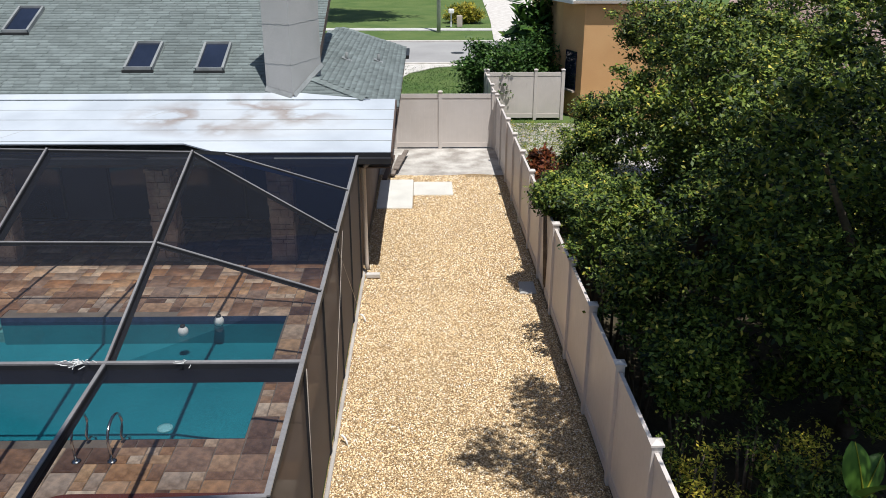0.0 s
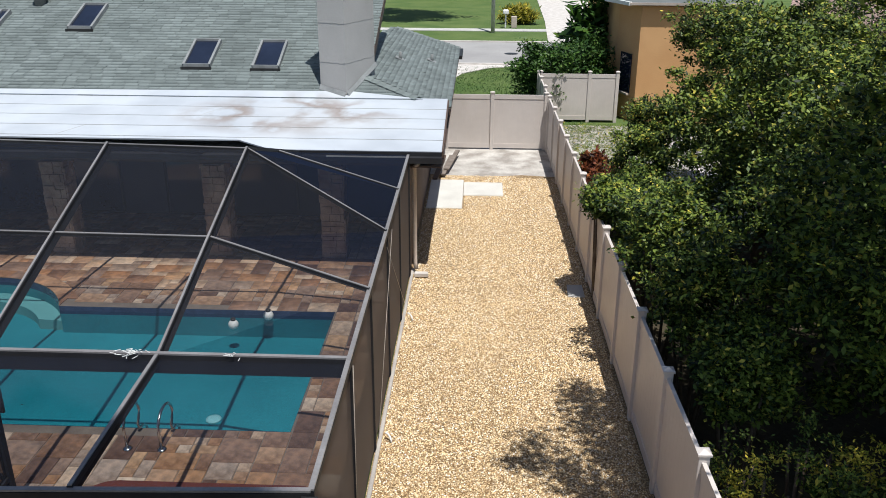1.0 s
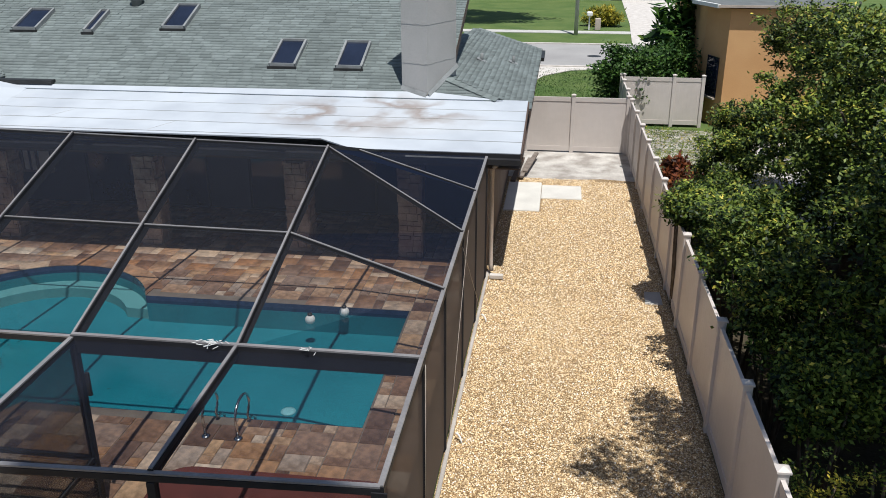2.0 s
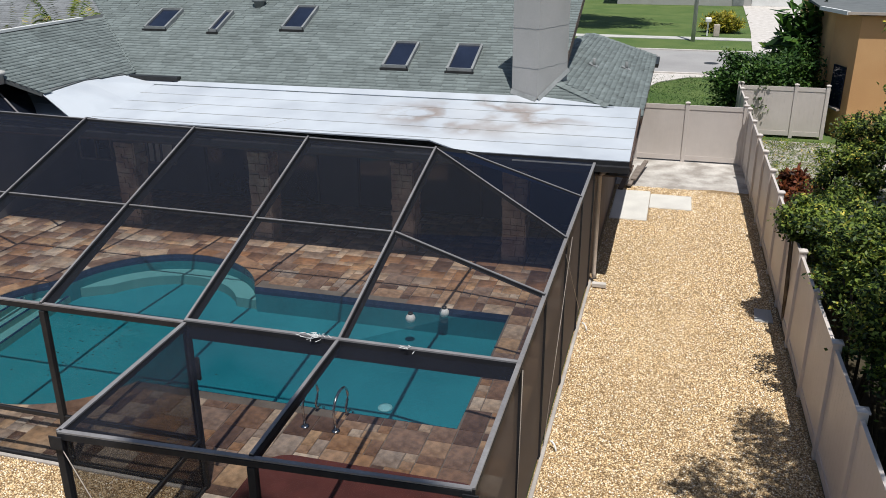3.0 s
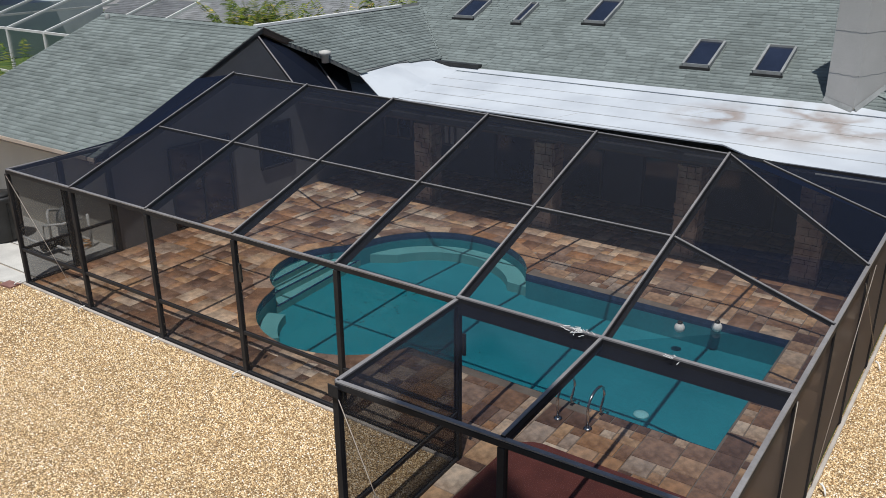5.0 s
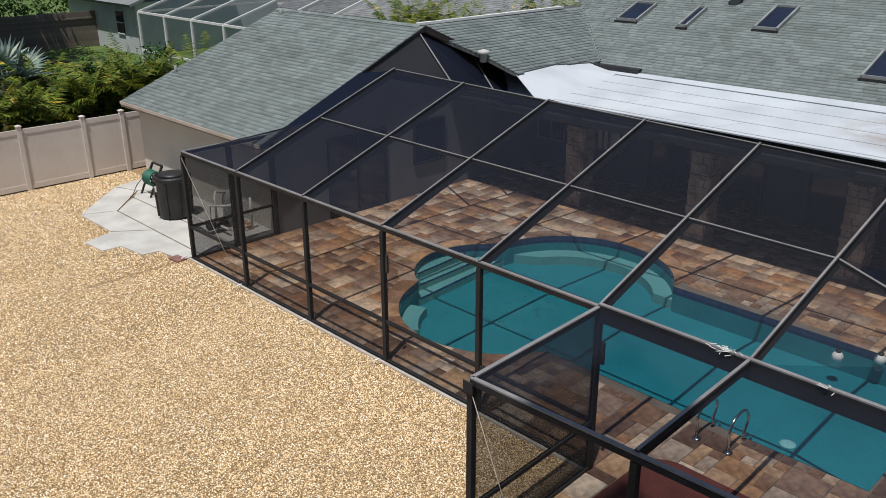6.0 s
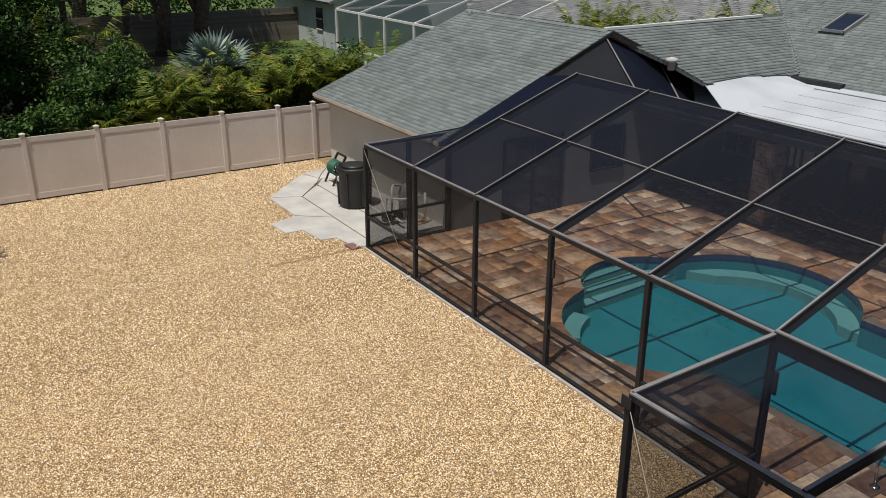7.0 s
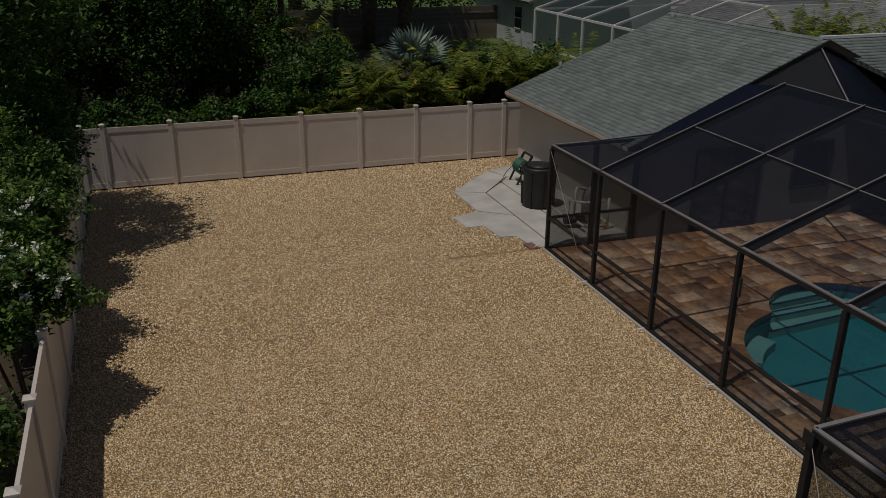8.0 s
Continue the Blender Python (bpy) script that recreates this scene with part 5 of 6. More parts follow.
def broad_leaf_plant(x, y, z):
    """Paddle leaves with a pale midrib."""
    t = empty("broad_leaf_plant", x, y, 0)
    for k, (yaw, lean, l) in enumerate(((150, 0.25, 0.75), (40, 0.6, 0.6), (280, 0.7, 0.6))):
        d = Vector((math.cos(radians(yaw)) * lean, math.sin(radians(yaw)) * lean, 1)).normalized()
        s = d.cross(Vector((0.2, -1, 0.3))).normalized()
        b = Vector((x, y, z - 0.3))
        part("stalk", tube(bmesh.new(), [(x, y, -0.05), b], 0.02, 6), LEAF_Y, t)
        bm = bmesh.new()
        rows = []
        for i in range(9):
            u = i / 8
            w = 0.17 * math.sin(math.pi * min(1, 0.12 + u * 0.88)) ** 0.7
            c = b + d * (l * u) + Vector((0, 0, -0.12 * u * u))
            rows.append([bm.verts.new(c + s * (w * q) + d.cross(s) * (0.05 * abs(q))) for q in (-1, -0.5, 0, 0.5, 1)])
        for a, c in zip(rows, rows[1:]):
            for j in range(4):
                bm.faces.new((a[j], a[j + 1], c[j + 1], c[j])).smooth = True
        blade = part("leaf", bm, LEAF_B, t)
        part("midrib", tube(bmesh.new(), [b + d * (l * i / 8) + Vector((0, 0, -0.12 * (i / 8) ** 2 + 0.012)) for i in range(9)], 0.011, 6, 0.004), LEAF_Y, blade)
    return tagged(t, "large paddle-leaved plant with pale yellow midribs", "plant")


broad_leaf_plant(4.45, 6.95, 2.1)
for k, (x, y, r) in enumerate(((3.55, 21.2, 0.5), (3.7, 22.4, 0.6), (3.4, 23.5, 0.5))):
    shrub((x, y, 0.55), (r, r, 0.55), 40, 45, 0.2, 0.16, LEAF_R, 60 + k, "croton shrub with dark red and bronze leaves")
rng = np.random.default_rng(77)
weeds = np.stack([rng.uniform(2.7, 6.5, 9000), rng.uniform(24, 31.5, 9000), rng.uniform(-0.02, 0.1, 9000)], 1)
tagged(leaf_blades(weeds, 0.13, rng, LEAF_P, "weeds", None, 0.2, 0.9), "patchy dry weeds on bare soil", "weeds")
lawn = np.stack([rng.uniform(-1.2, 4.5, 22000), rng.uniform(28, 45, 22000), np.full(22000, -0.06)], 1)
tagged(leaf_blades(lawn, 0.13, rng, LEAF_B, "grass", None, 0.16, 0.2), "mown green lawn blades in front of the house", "grass")
# bushes on the front lawn
shrub((2.6, 33.6, 1.5), (1.5, 1.4, 1.6), 230, 60, 0.3, 0.15, LEAF_B, 70, "rounded dark green hedge bush behind the fence")
shrub((4.2, 34.2, 1.5), (1.4, 1.4, 1.7), 160, 55, 0.3, 0.15, LEAF_B, 71, "dark green bush beside the orange house")
for k, (x, y) in enumerate(((4.7, 37.0), (5.9, 38.0))):
    shrub((x, y, 2.3), (1.1, 1.1, 2.1), 60, 16, 0.35, 0.75, LEAF_B, 72 + k, "tall dark broad-leaved clump on the front lawn", slim=0.3)
shrub((2.9, 64.8, 0.55), (1.5, 1.1, 0.75), 70, 60, 0.3, 0.32, LEAF_Y, 74, "yellow-green croton clump by the mailbox", slim=0.25)
# behind the back fence
for k, (x, y, h) in enumerate(((-27.3, 5.4, 2.0), (-27.2, 6.8, 2.3), (-27.4, 8.2, 2.5), (-27.2, 9.6, 2.4), (-27.5, 11.0, 2.7), (-27.2, 12.3, 2.7), (-27.6, 13.6, 2.9), (-27.4, 15.0, 3.0), (-28.6, 7.5, 2.5), (-28.8, 10.4, 2.7), (-28.8, 13.0, 3.0), (-26.9, 4.3, 1.7))):
    palm(x - 0.8, y, h * 1.12, 8, 1.45, 100 + k, "clumping areca palm with yellow-green feathery fronds", 5, leaflets=30, length=0.5)
fan_palm(-31.0, 9.45, 2.15, 5, "silver-blue fan palm behind the areca palms")
for k, (x, y, z, r, rz) in enumerate(((-27.4, 3.2, 1.2, 1.1, 1.3), (-27.4, 1.6, 1.0, 1.2, 1.1), (-27.6, 0.0, 0.9, 1.1, 1.0), (-28.6, 4.8, 1.7, 1.3, 1.9), (-27.3, -1.6, 1.1, 1.0, 1.2), (-29.6, 6.0, 1.9, 1.3, 2.1), (-28.4, -3.6, 1.6, 1.4, 1.8), (-27.2, -5.2, 1.3, 1.2, 1.5), (-30.6, 4.0, 2.0, 1.5, 2.4), (-30.5, 2.0, 2.2, 1.5, 2.6), (-30.2, 12.2, 1.4, 1.2, 1.7), (-31.8, 11.2, 1.2, 1.3, 1.5), (-33.0, 7.0, 1.3, 1.4, 1.5), (-30.0, 14.2, 1.4, 1.2, 1.6), (-29.6, 0.0, 2.0, 1.4, 2.2), (-32.6, 4.4, 2.2, 1.5, 2.4))):
    shrub((x, y, z), (r, r, rz), 95, 52, 0.28, 0.145, LEAF_B, 130 + k, "leafy green shrub behind the back fence")
palm(-31.5, 2.6, 5.0, 9, 2.2, 150, "tall feather palm among dark trees", 2, "feather_palm", LEAF_P, 26, 0.6)
palm(-33.0, 5.4, 5.0, 9, 2.2, 151, "tall feather palm among dark trees", 2, "feather_palm", LEAF_P, 26, 0.6)
for k, (x, y, z, rx, rz) in enumerate(((-31.5, -1.5, 4.6, 2.4, 3.6), (-34.5, 3.0, 5.6, 3.0, 3.6), (-29.6, -6.5, 4.2, 2.6, 3.8), (-36.5, -3.0, 5.5, 3.4, 4.4), (-38.0, 8.0, 7.6, 3.4, 2.8), (-42, 2.0, 6.5, 4.2, 4.6), (-33, -12, 5.5, 4.0, 5.0), (-29.4, -3.6, 3.8, 2.2, 3.2), (-30.4, 1.2, 4.2, 2.2, 3.0), (-45, -6, 6.0, 4.5, 5.0), (-33.5, -6.5, 4.8, 3.0, 4.2), (-48, 7.0, 7.8, 4.0, 3.0), (-40, -12, 6.0, 4.5, 5.5))):
    tree((x, y, z), (rx, rx, rz), (x, y), 300, 60, 0.5, 0.17, LEAF_B, 170 + k, "tall dark green tree behind the back fence", 0.2, 6, 0.4)
rng = np.random.default_rng(401)
far = np.concatenate([clumped((-66 + rng.uniform(-3, 3), y, 2.6), (3.0, 3.2, 2.8), 34, 46, 0.7, rng) for y in range(-40, 36, 4)])
tagged(leaf_blades(far, 0.34, rng, LEAF_B, "far_woods", None), "dark band of far trees beyond the gardens", "woods")
# beside the yard's side fence
for k, (x, y, z, rx, ry, rz) in enumerate(((-23.4, -2.7, 2.4, 1.5, 1.0, 1.9), (-20.6, -2.7, 2.4, 1.5, 1.1, 1.8), (-18.0, -2.6, 2.1, 1.4, 1.0, 1.5), (-15.2, -2.5, 2.1, 1.5, 1.0, 1.1), (-12.7, -2.35, 2.0, 1.2, 1.0, 0.8), (-10.6, -3.0, 1.0, 1.0, 0.8, 0.8))):
    shrub((x, y, z), (rx, ry, rz), 130, 85, 0.24, 0.11, LEAF_B if k < 2 else LEAF_C, 190 + k, "tall leafy shrub leaning over the side fence")
rng = np.random.default_rng(9)
for k, (x, y, z) in enumerate(((-14.6, -2.6, 2.9), (-13.2, -2.3, 2.6), (-12.3, -2.0, 2.4), (-15.6, -2.2, 2.6))):
    leaf_blades(clumped((x, y, z), (0.6, 0.5, 0.35), 16, 34, 0.055, rng), 0.045, rng, LEAF_W, "flower_heads", None, 0.8)
    tagged(bpy.context.scene.collection.objects[-1], "white flower clusters on a shrub", "flowers")
tree((-21.2, -3.3, 5.6), (3.0, 2.4, 1.9), (-20.5, -5.0), 240, 60, 0.5, 0.16, LEAF_B, 201, "tall dark tree overhanging the side fence", 0.2, 6, 3.2)
# lone frond over the fence top
P, F = [], []
rng = np.random.default_rng(3)
for k in range(5):
    frond(P, F, (-25.62, 7.62, 1.86), -0.5 + 0.25 * k, 0.42, 0.12, 0.5, 16, 0.2, rng)
tagged(raw_mesh("hanging_frond", np.array(P), np.array(F), LEAF_Y), "yellow palm frond hanging over the fence top", "frond")

# ---- street and neighbours ----
tagged(part("road", slab([(-120, 45.8), (120, 45.8), (120, 54.3), (-120, 54.3)], -0.055, -0.03), ASPHALT), "pale worn asphalt street", "road", kind="structure")
for y in (45.55, 54.3):
    tagged(part("kerb", boxed(-120, y, -0.06, 120, y + 0.25, 0.04), KERB), "low concrete kerb along the street", "kerb", kind="structure")
tagged(part("pavement", slab([(-120, 60.0), (120, 60.0), (120, 61.3), (-120, 61.3)], -0.055, -0.015), CONCRETE), "pale concrete pavement across the street", "pavement", kind="structure")
tagged(part("driveway", slab([(-12, 38), (-2.0, 38), (-0.8, 42.8), (0.6, 44.6), (3.2, 45.55), (-14, 45.55)], -0.055, -0.022), KERB), "pale concrete driveway flaring to the street", "driveway", kind="structure")
tagged(part("driveway", slab([(4.4, 54.6), (12, 54.6), (11.5, 60), (11.5, 86), (5.6, 86), (5.0, 66)], -0.055, -0.012), KERB), "pale concrete driveway across the street", "driveway", kind="structure")
tagged(part("manhole_cover", lathe(bmesh.new(), [(0.4, -0.03), (0.4, -0.02), (0.36, -0.018)], 1.9, 49.6, 18), BLACK), "round iron manhole cover in the street", "manhole")
pole = empty("street_pole", 0.95, 59.2, 0)
part("shaft", tube(bmesh.new(), [(0.95, 59.2, -0.1), (0.95, 59.2, 8.5)], 0.14, 10, 0.11), CONCRETE, pole)
tagged(pole, "grey round street pole on the verge", "pole")
mail = empty("mailbox", 1.9, 62.2, 0)
part("post", boxed(1.85, 62.15, -0.05, 1.95, 62.25, 1.0), WHITE, mail)
part("box", boxed(1.7, 61.95, 0.9, 2.1, 62.5, 1.2, bevel=0.06), WHITE, mail)
part("base", boxed(2.3, 62.0, -0.05, 2.7, 62.4, 0.75, bevel=0.03), BEIGE_TRIM, mail)
tagged(mail, "white mailbox on a post beside the yellow cycad", "mailbox")
opp = empty("neighbour_house", 6, 88, 0)
part("wall", boxed(-6, 86, -0.05, 18, 96, 2.9), STUCCO, opp)
part("garage_door", boxed(6.3, 85.9, 0, 11, 86.0, 2.2), WHITE, opp)
part("door", boxed(4.6, 85.92, 0, 5.6, 86.0, 2.1), LEAD, opp)
part("roof", sheet([(-7, 85.3, 2.8), (19, 85.3, 2.8), (19, 91, 5), (-7, 91, 5)], 0.15), UNDERLAY, opp)
tagged(opp, "pale house with a white garage door across the street", "house")
tree((-8, 67, 9.5), (9, 5.5, 4.0), (-15, 67), 260, 60, 0.8, 0.4, LEAF_B, 220, "broad shade tree across the street", 0.35, 6, 4.5)

# orange neighbour
on = empty("orange_house", 8, 34, 0)
part("wall", slab([(5.45, 34.0), (6.0, 32.3), (9.7, 32.3), (9.7, 44), (5.45, 44)], -0.05, 4.3), ORANGE, on)
part("wall", boxed(9.7, 26.4, -0.05, 22, 32.3, 2.5), ORANGE, on)
part("roof", slab([(4.9, 33.9), (5.55, 32.12), (10.2, 32.12), (10.2, 44.6), (4.9, 44.6)], 4.36, 4.44), UNDERLAY, on)
part("gutter", bar((5.5, 32.08, 4.40), (10.2, 32.08, 4.40), 0.06, 0.09), BEIGE_TRIM, on)
part("gutter", bar((4.88, 33.9, 4.40), (5.52, 32.1, 4.40), 0.12, 0.13), WHITE, on)
shingled("roof", (9.0, 25.8, 2.55), (1, 0, 0), (0, 1, 0.34), [(0, 0), (13.5, 0), (13.5, 6.9), (2.4, 6.9)], SHINGLE_PINK, on, seed=8)
wa, wb = Vector((5.60, 33.52, 0)), Vector((5.86, 32.72, 0))
win = part("window", bar(wa + Vector((-0.03, -0.01, 1.75)), wb + Vector((-0.03, -0.01, 1.75)), 0.05, 1.5), DARK_GLASS, on)
part("window_sill", bar(wa + Vector((-0.06, -0.02, 0.97)), wb + Vector((-0.06, -0.02, 0.97)), 0.14, 0.07), BEIGE_TRIM, win)
tagged(on, "orange stucco house with a pale gutter and pink shingle roof", "house")

# garden neighbours
nf = empty("wooden_fence", -54, 14, 0)
rng = random.Random(5)
board = boxed(-0.012, 0.0, 0, 0.012, 0.135, 2.1)
me = bpy.data.meshes.new("picket")
board.to_mesh(me)
board.free()
me.materials.append(OLD_WOOD)
for k in range(150):
    p = shared("picket", me, (0, -12 + k * 0.14, rng.uniform(-0.02, 0.02)), nf)
part("rail", bar((-53.95, 2, 1.7), (-53.95, 23, 1.7), 0.05, 0.09), OLD_WOOD, nf)
tagged(nf, "weathered grey wooden picket fence behind the gardens", "fence")
n1 = empty("blue_grey_house", -52, 24, 0)
PALE = mottled("pale_blue_stucco", (0.50, 0.54, 0.56), (0.58, 0.62, 0.64), 1, 40)
part("wall", boxed(-58, 22.3, -0.05, -48.3, 32, 2.9), PALE, n1)
part("roof", sheet([(-58.6, 21.7, 2.85), (-47.7, 21.7, 2.85), (-47.7, 28, 5.2), (-58.6, 28, 5.2)], 0.15), SHINGLE_FAR, n1)
w = part("window", boxed(-50.9, 22.24, 1.0, -50.0, 22.3, 2.35), DARK_GLASS, n1)
part("window_frame", beam(beam(beam(bmesh.new(), (-50.9, 22.25, 1.0), (-50.0, 22.25, 1.0), 0.07, 0.06), (-50.9, 22.25, 2.35), (-50.0, 22.25, 2.35), 0.07, 0.06), (-50.9, 22.25, 1.65), (-50.0, 22.25, 1.65), 0.07, 0.06), WHITE, w)
tagged(n1, "pale blue-grey stucco house beyond the garden", "house")
FRAME_W = WHITE
n2 = empty("neighbour_enclosure", -36, 24, 0)
NX = [-43.0, -40.2, -37.5, -34.6, -31.8, -29.2]
for x in NX:
    part("post", boxed(x - 0.06, 19.94, -0.05, x + 0.06, 20.06, 2.9), FRAME_W, n2)
    part("rafter", bar((x, 20, 2.92), (x, 24.0, 4.15), 0.07, 0.12), FRAME_W, n2)
    part("rafter", bar((x, 24.0, 4.15), (x, 29.5, 4.15), 0.07, 0.12), FRAME_W, n2)
for y, z in ((20, 2.92), (24, 4.15), (20, 1.0)):
    part("beam", bar((NX[0], y, z), (NX[-1], y, z), 0.08, 0.10), FRAME_W, n2)
part("beam", bar((NX[0], 20, 2.92), (NX[0], 29.5, 2.92), 0.08, 0.10), FRAME_W, n2)
for xa, xb in zip(NX, NX[1:]):
    part("screen_panel", sheet([(xa, 20, 2.92), (xb, 20, 2.92), (xb, 24, 4.15), (xa, 24, 4.15)]), PALE_SCREEN, n2)
    part("screen_panel", sheet([(xa, 20, 0), (xb, 20, 0), (xb, 20, 2.92), (xa, 20, 2.92)]), PALE_SCREEN, n2)
    part("screen_panel", sheet([(xa, 24, 4.15), (xb, 24, 4.15), (xb, 29.5, 4.15), (xa, 29.5, 4.15)]), PALE_SCREEN, n2)
tagged(n2, "neighbouring pool enclosure with a white frame and dark screens", "enclosure")
n3 = empty("grey_roof_house", -32, 36, 0)
part("wall", boxed(-46, 31.5, -0.05, -20, 44, 2.3), STUCCO, n3)
shingled("roof", (-46.6, 30.8, 2.2), (1, 0, 0), (0, 1, 0.4), [(0, 0), (27, 0), (27, 7.2), (0, 7.2)], SHINGLE_FAR, n3, 0.2, 0.5, 9)
tagged(n3, "low house with a wide grey shingle roof", "house")
for k, (x, y, h) in enumerate(((-28.6, 26.5, 3.4), (-26.6, 27.0, 3.3), (-24.8, 27.6, 3.4), (-23.2, 28.6, 3.6), (-27.5, 24.2, 3.2), (-21.6, 29.6, 4.0), (-25.7, 25.4, 3.0))):
    palm(x, y, h * 1.32, 11, 1.5, 240 + k, "green fan of palm fronds rising behind the roof ridge", 4)
for k, (x, y) in enumerate(((-51.3, 12.6), (-50.6, 14.6), (-57, 9))):
    t = empty("oak_tree", x, y, 0)
    part("trunk", tube(bmesh.new(), [(x, y, -0.1), (x + 0.3, y + 0.2, 2.2), (x + (0.9 if k else -0.7), y + 0.6, 5.2)], 0.5, 10, 0.34), BARK, t)
    part("limb", tube(bmesh.new(), [(x + 0.3, y + 0.2, 2.0), (x - 1.4, y - 1.0, 5.6)], 0.28, 8, 0.16), BARK, t)
    rr = np.random.default_rng(k + 300)
    leaf_blades(clumped((x, y, 8.5), (5, 5, 3.0), 150, 50, 0.7, rr, 4.6), 0.3, rr, LEAF_B, "crown", t)
    tagged(t, "large dark oak trunk beyond the gardens", "tree")

# ---- things in and round the pool ----
grab = empty("pool_ladder", -4.78, 10.4, 0)
for x in (-5.03, -4.52):
    pts = [(x, 10.2, 0.01), (x, 10.17, 0.30)]
    pts += [(x, 10.45 - 0.29 * math.cos(a), 0.36 + 0.24 * math.sin(a)) for a in [i * math.pi / 10 for i in range(11)]]
    pts += [(x, 10.72, 0.28), (x, 10.64, 0.16), (x, 10.66, 0.08), (x, 10.80, 0.04), (x, 10.93, -0.05), (x, 10.95, -0.6)]
    rail = part("rail", tube(bmesh.new(), pts, 0.022, 10), STEEL, grab)
    part("escutcheon", lathe(bmesh.new(), [(0.07, 0.018), (0.07, 0.035), (0.03, 0.05)], x, 10.2, 14), STEEL, rail)
for z in (-0.35, -0.6):
    part("tread", boxed(-5.03, 10.9, z, -4.52, 11.0, z + 0.04), STEEL, grab)
tagged(grab, "polished steel pool ladder with two looped handrails", "ladder")


def float_ball(x, y, r, cap):
    b = empty("pool_float", x, y, WATER_Z)
    bm = bmesh.new()
    lathe(bm, [(r * math.sin(a), WATER_Z + 0.02 + r * 0.45 - r * math.cos(a)) for a in [0.12 + i * (math.pi - 0.24) / 10 for i in range(11)]], x, y, 16)
    part("ball", bm, WHITE, b)
    part("cap", lathe(bmesh.new(), [(0.05, WATER_Z + 0.02 + r * 1.40), (0.05, WATER_Z + 0.05 + r * 1.42), (0.02, WATER_Z + 0.06 + r * 1.42)], x, y, 12), BLACK, b)
    return tagged(b, "white floating ball with a dark cap in the pool", "float", "pool floats")


float_ball(-4.62, 14.37, 0.10, 0)
float_ball(-4.04, 14.80, 0.10, 0)
tagged(part("pool_drain", lathe(bmesh.new(), [(0.13, FLOOR_Z), (0.13, FLOOR_Z + 0.02), (0.08, FLOOR_Z + 0.03)], -4.33, 11.93, 16), WHITE), "round white drain cover on the pool floor", "drain")
tagged(part("rug", slab(arc(-4.83, 9.0, 0.45, 180, 90, 8) + arc(-2.35, 9.0, 0.45, 90, 0, 8) + arc(-2.35, 7.05, 0.45, 0, -90, 8) + arc(-4.83, 7.05, 0.45, 270, 180, 8), 0.019, 0.034), MAROON), "dark maroon rounded outdoor rug on the paving", "rug")

# by the patio
tank = empty("black_tank", -20.0, 9.62, 0)
bm = bmesh.new()
lathe(bm, [(0.40, 0.03), (0.44, 0.1), (0.46, 0.5), (0.47, 1.02), (0.50, 1.05), (0.50, 1.13), (0.46, 1.16), (0.42, 1.16), (0.40, 1.06), (0.05, 1.04)], -20.0, 9.62, 14)
part("body", bm, BLACK, tank)
for k in range(7):
    a = k * 0.9
    part("rib", bar((-20.0 + 0.45 * math.cos(a), 9.62 + 0.45 * math.sin(a), 0.1), (-20.0 + 0.475 * math.cos(a), 9.62 + 0.475 * math.sin(a), 1.0), 0.05, 0.03), BLACK, tank)
part("lid", lathe(bmesh.new(), [(0.3, 1.10), (0.34, 1.15), (0.30, 1.2), (0.12, 1.22)], -20.0, 9.62, 14), BLACK, tank)
part("label_plate", boxed(-20.06, 9.145, 0.78, -19.98, 9.165, 0.92), WHITE, tank)
tagged(tank, "black ribbed plastic tank on the patio", "tank")
GREEN = mottled("green_hose", (0.02, 0.10, 0.07), (0.03, 0.14, 0.09), 8, 40, 0.5, 0.1)
reel = empty("hose_reel", -22.2, 10.1, 0)
for s in (-0.28, 0.28):
    bm = bmesh.new()
    beam(beam(beam(bm, (-22.2 + s, 9.85, 0.03), (-22.2 + s, 10.1, 0.55), 0.04, 0.05), (-22.2 + s, 10.35, 0.03), (-22.2 + s, 10.1, 0.55), 0.04, 0.05), (-22.2 + s, 10.1, 0.5), (-22.2 + s, 10.3, 0.86), 0.05, 0.06)
    part("side_frame", bm, BLACK, reel)
part("handle", bar((-22.48, 10.3, 0.86), (-21.92, 10.3, 0.86), 0.05, 0.05), BLACK, reel)
bm = bmesh.new()
tube(bm, [(-22.2 - 0.22 + 0.44 * i / 120, 10.1 + 0.2 * math.sin(i * 0.52), 0.5 + 0.2 * math.cos(i * 0.52)) for i in range(121)], 0.03, 6)
part("hose", bm, GREEN, reel)
part("hose_end", tube(bmesh.new(), [(-22.4, 9.9, 0.5), (-22.5, 9.75, 0.3), (-22.5, 9.6, 0.05), (-22.35, 9.45, 0.045), (-22.2, 9.5, 0.045)], 0.014, 6), OLD_WOOD, reel)
tagged(reel, "black hose reel wound with green garden hose", "hose reel")
eq = empty("pool_equipment", -18.2, 10.1, 0)
part("filter_tank", lathe(bmesh.new(), [(0.2, 0.05), (0.22, 0.15), (0.22, 0.75), (0.17, 0.9), (0.05, 0.98)], -18.3, 10.3, 14), LEAD, eq)
part("pump", tube(bmesh.new(), [(-18.1, 9.5, 0.25), (-18.1, 10.0, 0.25)], 0.13, 12), BLACK, eq)
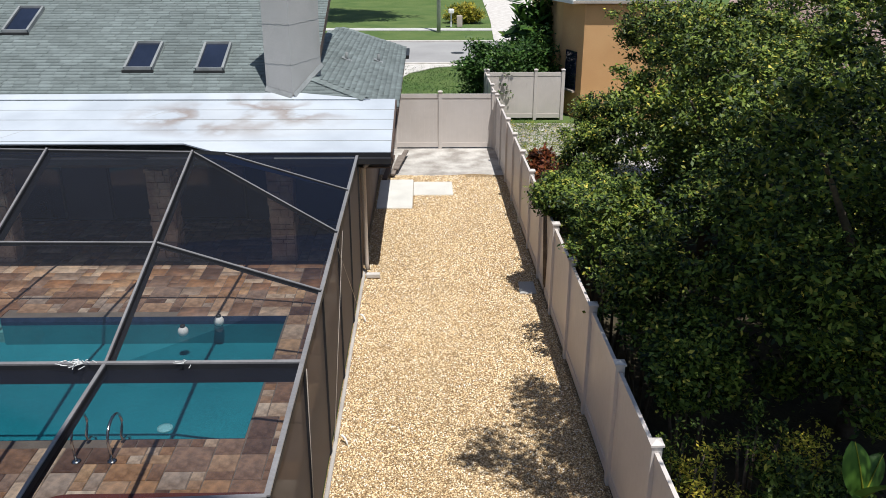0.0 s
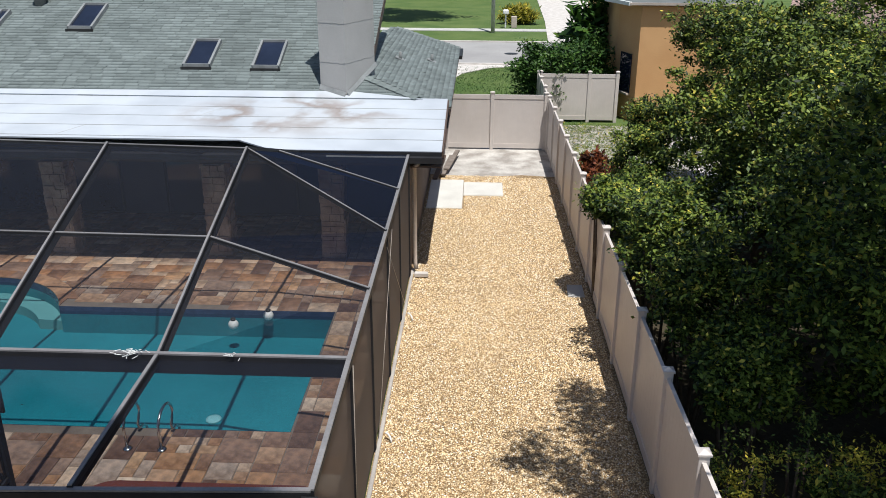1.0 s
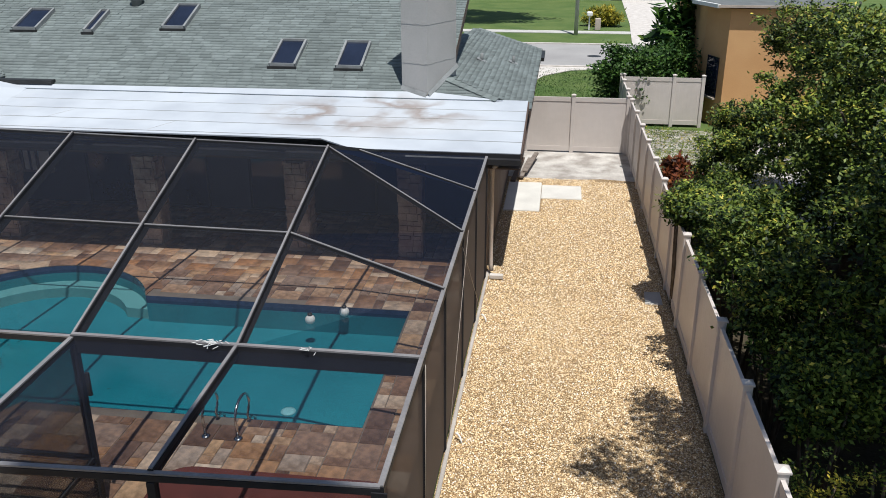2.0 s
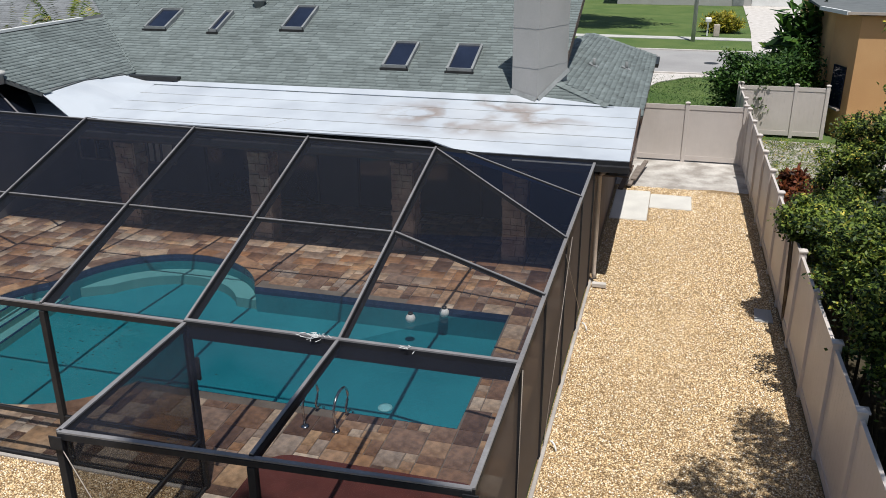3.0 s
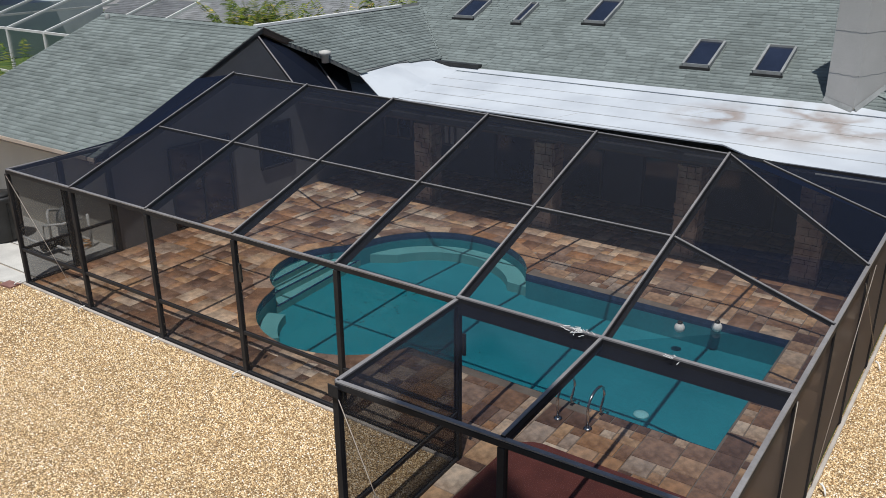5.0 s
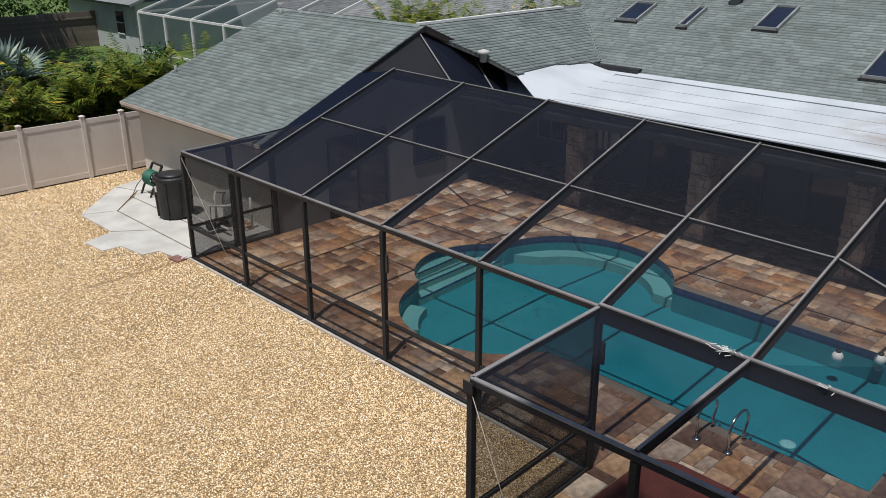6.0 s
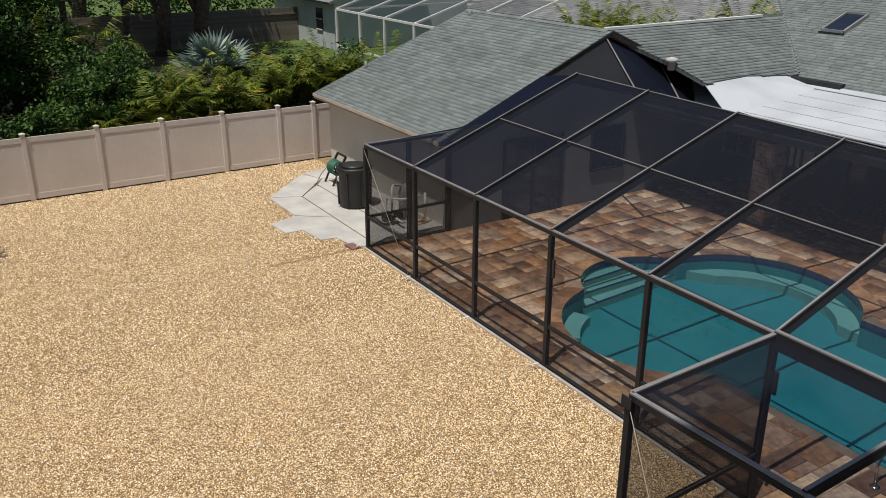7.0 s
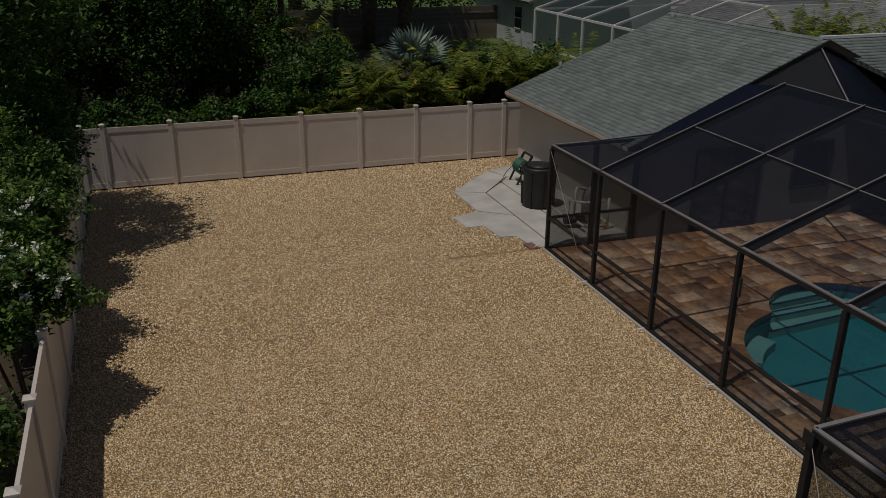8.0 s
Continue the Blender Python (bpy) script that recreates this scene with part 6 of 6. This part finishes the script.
for pts in ([(-18.9, 9.5, 0.35), (-18.1, 9.45, 0.35)], [(-18.1, 9.6, 0.3), (-18.1, 9.6, 0.75), (-17.8, 9.9, 0.75), (-17.8, 10.4, 0.75)], [(-18.3, 10.3, 0.9), (-18.3, 9.9, 1.0), (-18.0, 9.7, 1.0), (-18.0, 9.7, 0.3)], [(-17.7, 10.5, 0.05), (-17.7, 10.5, 0.85)], [(-18.7, 9.8, 0.2), (-17.6, 9.8, 0.2)]):
    part("pipe", tube(bmesh.new(), pts, 0.034, 8), WHITE, eq)
part("hose", tube(bmesh.new(), [(-17.9 + 0.25 * math.cos(i * 0.6), 10.35 + 0.25 * math.sin(i * 0.6), 0.06 + 0.004 * i) for i in range(24)], 0.016, 6), ORANGE, eq)
tagged(eq, "pool pump and filter with white pipework beside the wall", "pool equipment")
RED = mottled("red_mat", (0.20, 0.10, 0.09), (0.27, 0.15, 0.13), 6, 60)
tagged(part("door_mat", slab([(-17.35, 8.02), (-16.98, 8.06), (-17.0, 8.3), (-17.38, 8.26)], 0.0, 0.04), RED), "small faded red mat at the screen door", "mat")

# ---- many small pieces ----
made = {}
count = 0
RV, RF = [], []
for x, y, w, h in deck_tiles():
    near = x > -9.0 and (y < 10.9 or x > -2.9) or (y > 15.0 and x > -12)
    if near and count < 300:
        if (w, h) not in made:
            made[w, h] = tile_mesh(w, h)
        shared("tile", made[w, h], (x, y, 0), deck)
        count += 1
    else:
        g, t, W, Hh, b = 0.006, 0.006, w * CELL, h * CELL, len(RV)
        RV += [(x + g, y + g, 0.004), (x + W - g, y + g, 0.004), (x + W - g, y + Hh - g, 0.004), (x + g, y + Hh - g, 0.004),
               (x + g + t, y + g + t, 0.018), (x + W - g - t, y + g + t, 0.018), (x + W - g - t, y + Hh - g - t, 0.018), (x + g + t, y + Hh - g - t, 0.018)]
        RF += [(b, b + 1, b + 5, b + 4), (b + 1, b + 2, b + 6, b + 5), (b + 2, b + 3, b + 7, b + 6), (b + 3, b, b + 4, b + 7), (b + 4, b + 5, b + 6, b + 7)]
tiles_rest = tagged(raw_mesh("tiles", np.array(RV), np.array(RF), TILE_REST, deck), kind="stuff")
# coping stones along the curved ends
run, last = 0.0, 0
for i in range(1, len(POOL)):
    (xa, ya), (xb, yb) = POOL[i - 1], POOL[i]
    if xa > -8.2 or xb > -8.2:
        last = i
        continue
    run += math.hypot(xb - xa, yb - ya)
    if run > 0.4:
        idx = list(range(last, i + 1))
        last, run = i, 0.0
        inn = [POOL[k] for k in idx]
        outw = [(POOL[k][0] + (WIDE[k][0] - POOL[k][0]) * 1.5, POOL[k][1] + (WIDE[k][1] - POOL[k][1]) * 1.5) for k in idx]
        part("coping_stone", slab([tuple(p) for p in inn + outw[::-1]], 0.003, 0.024), TILE, deck)
pebbles()
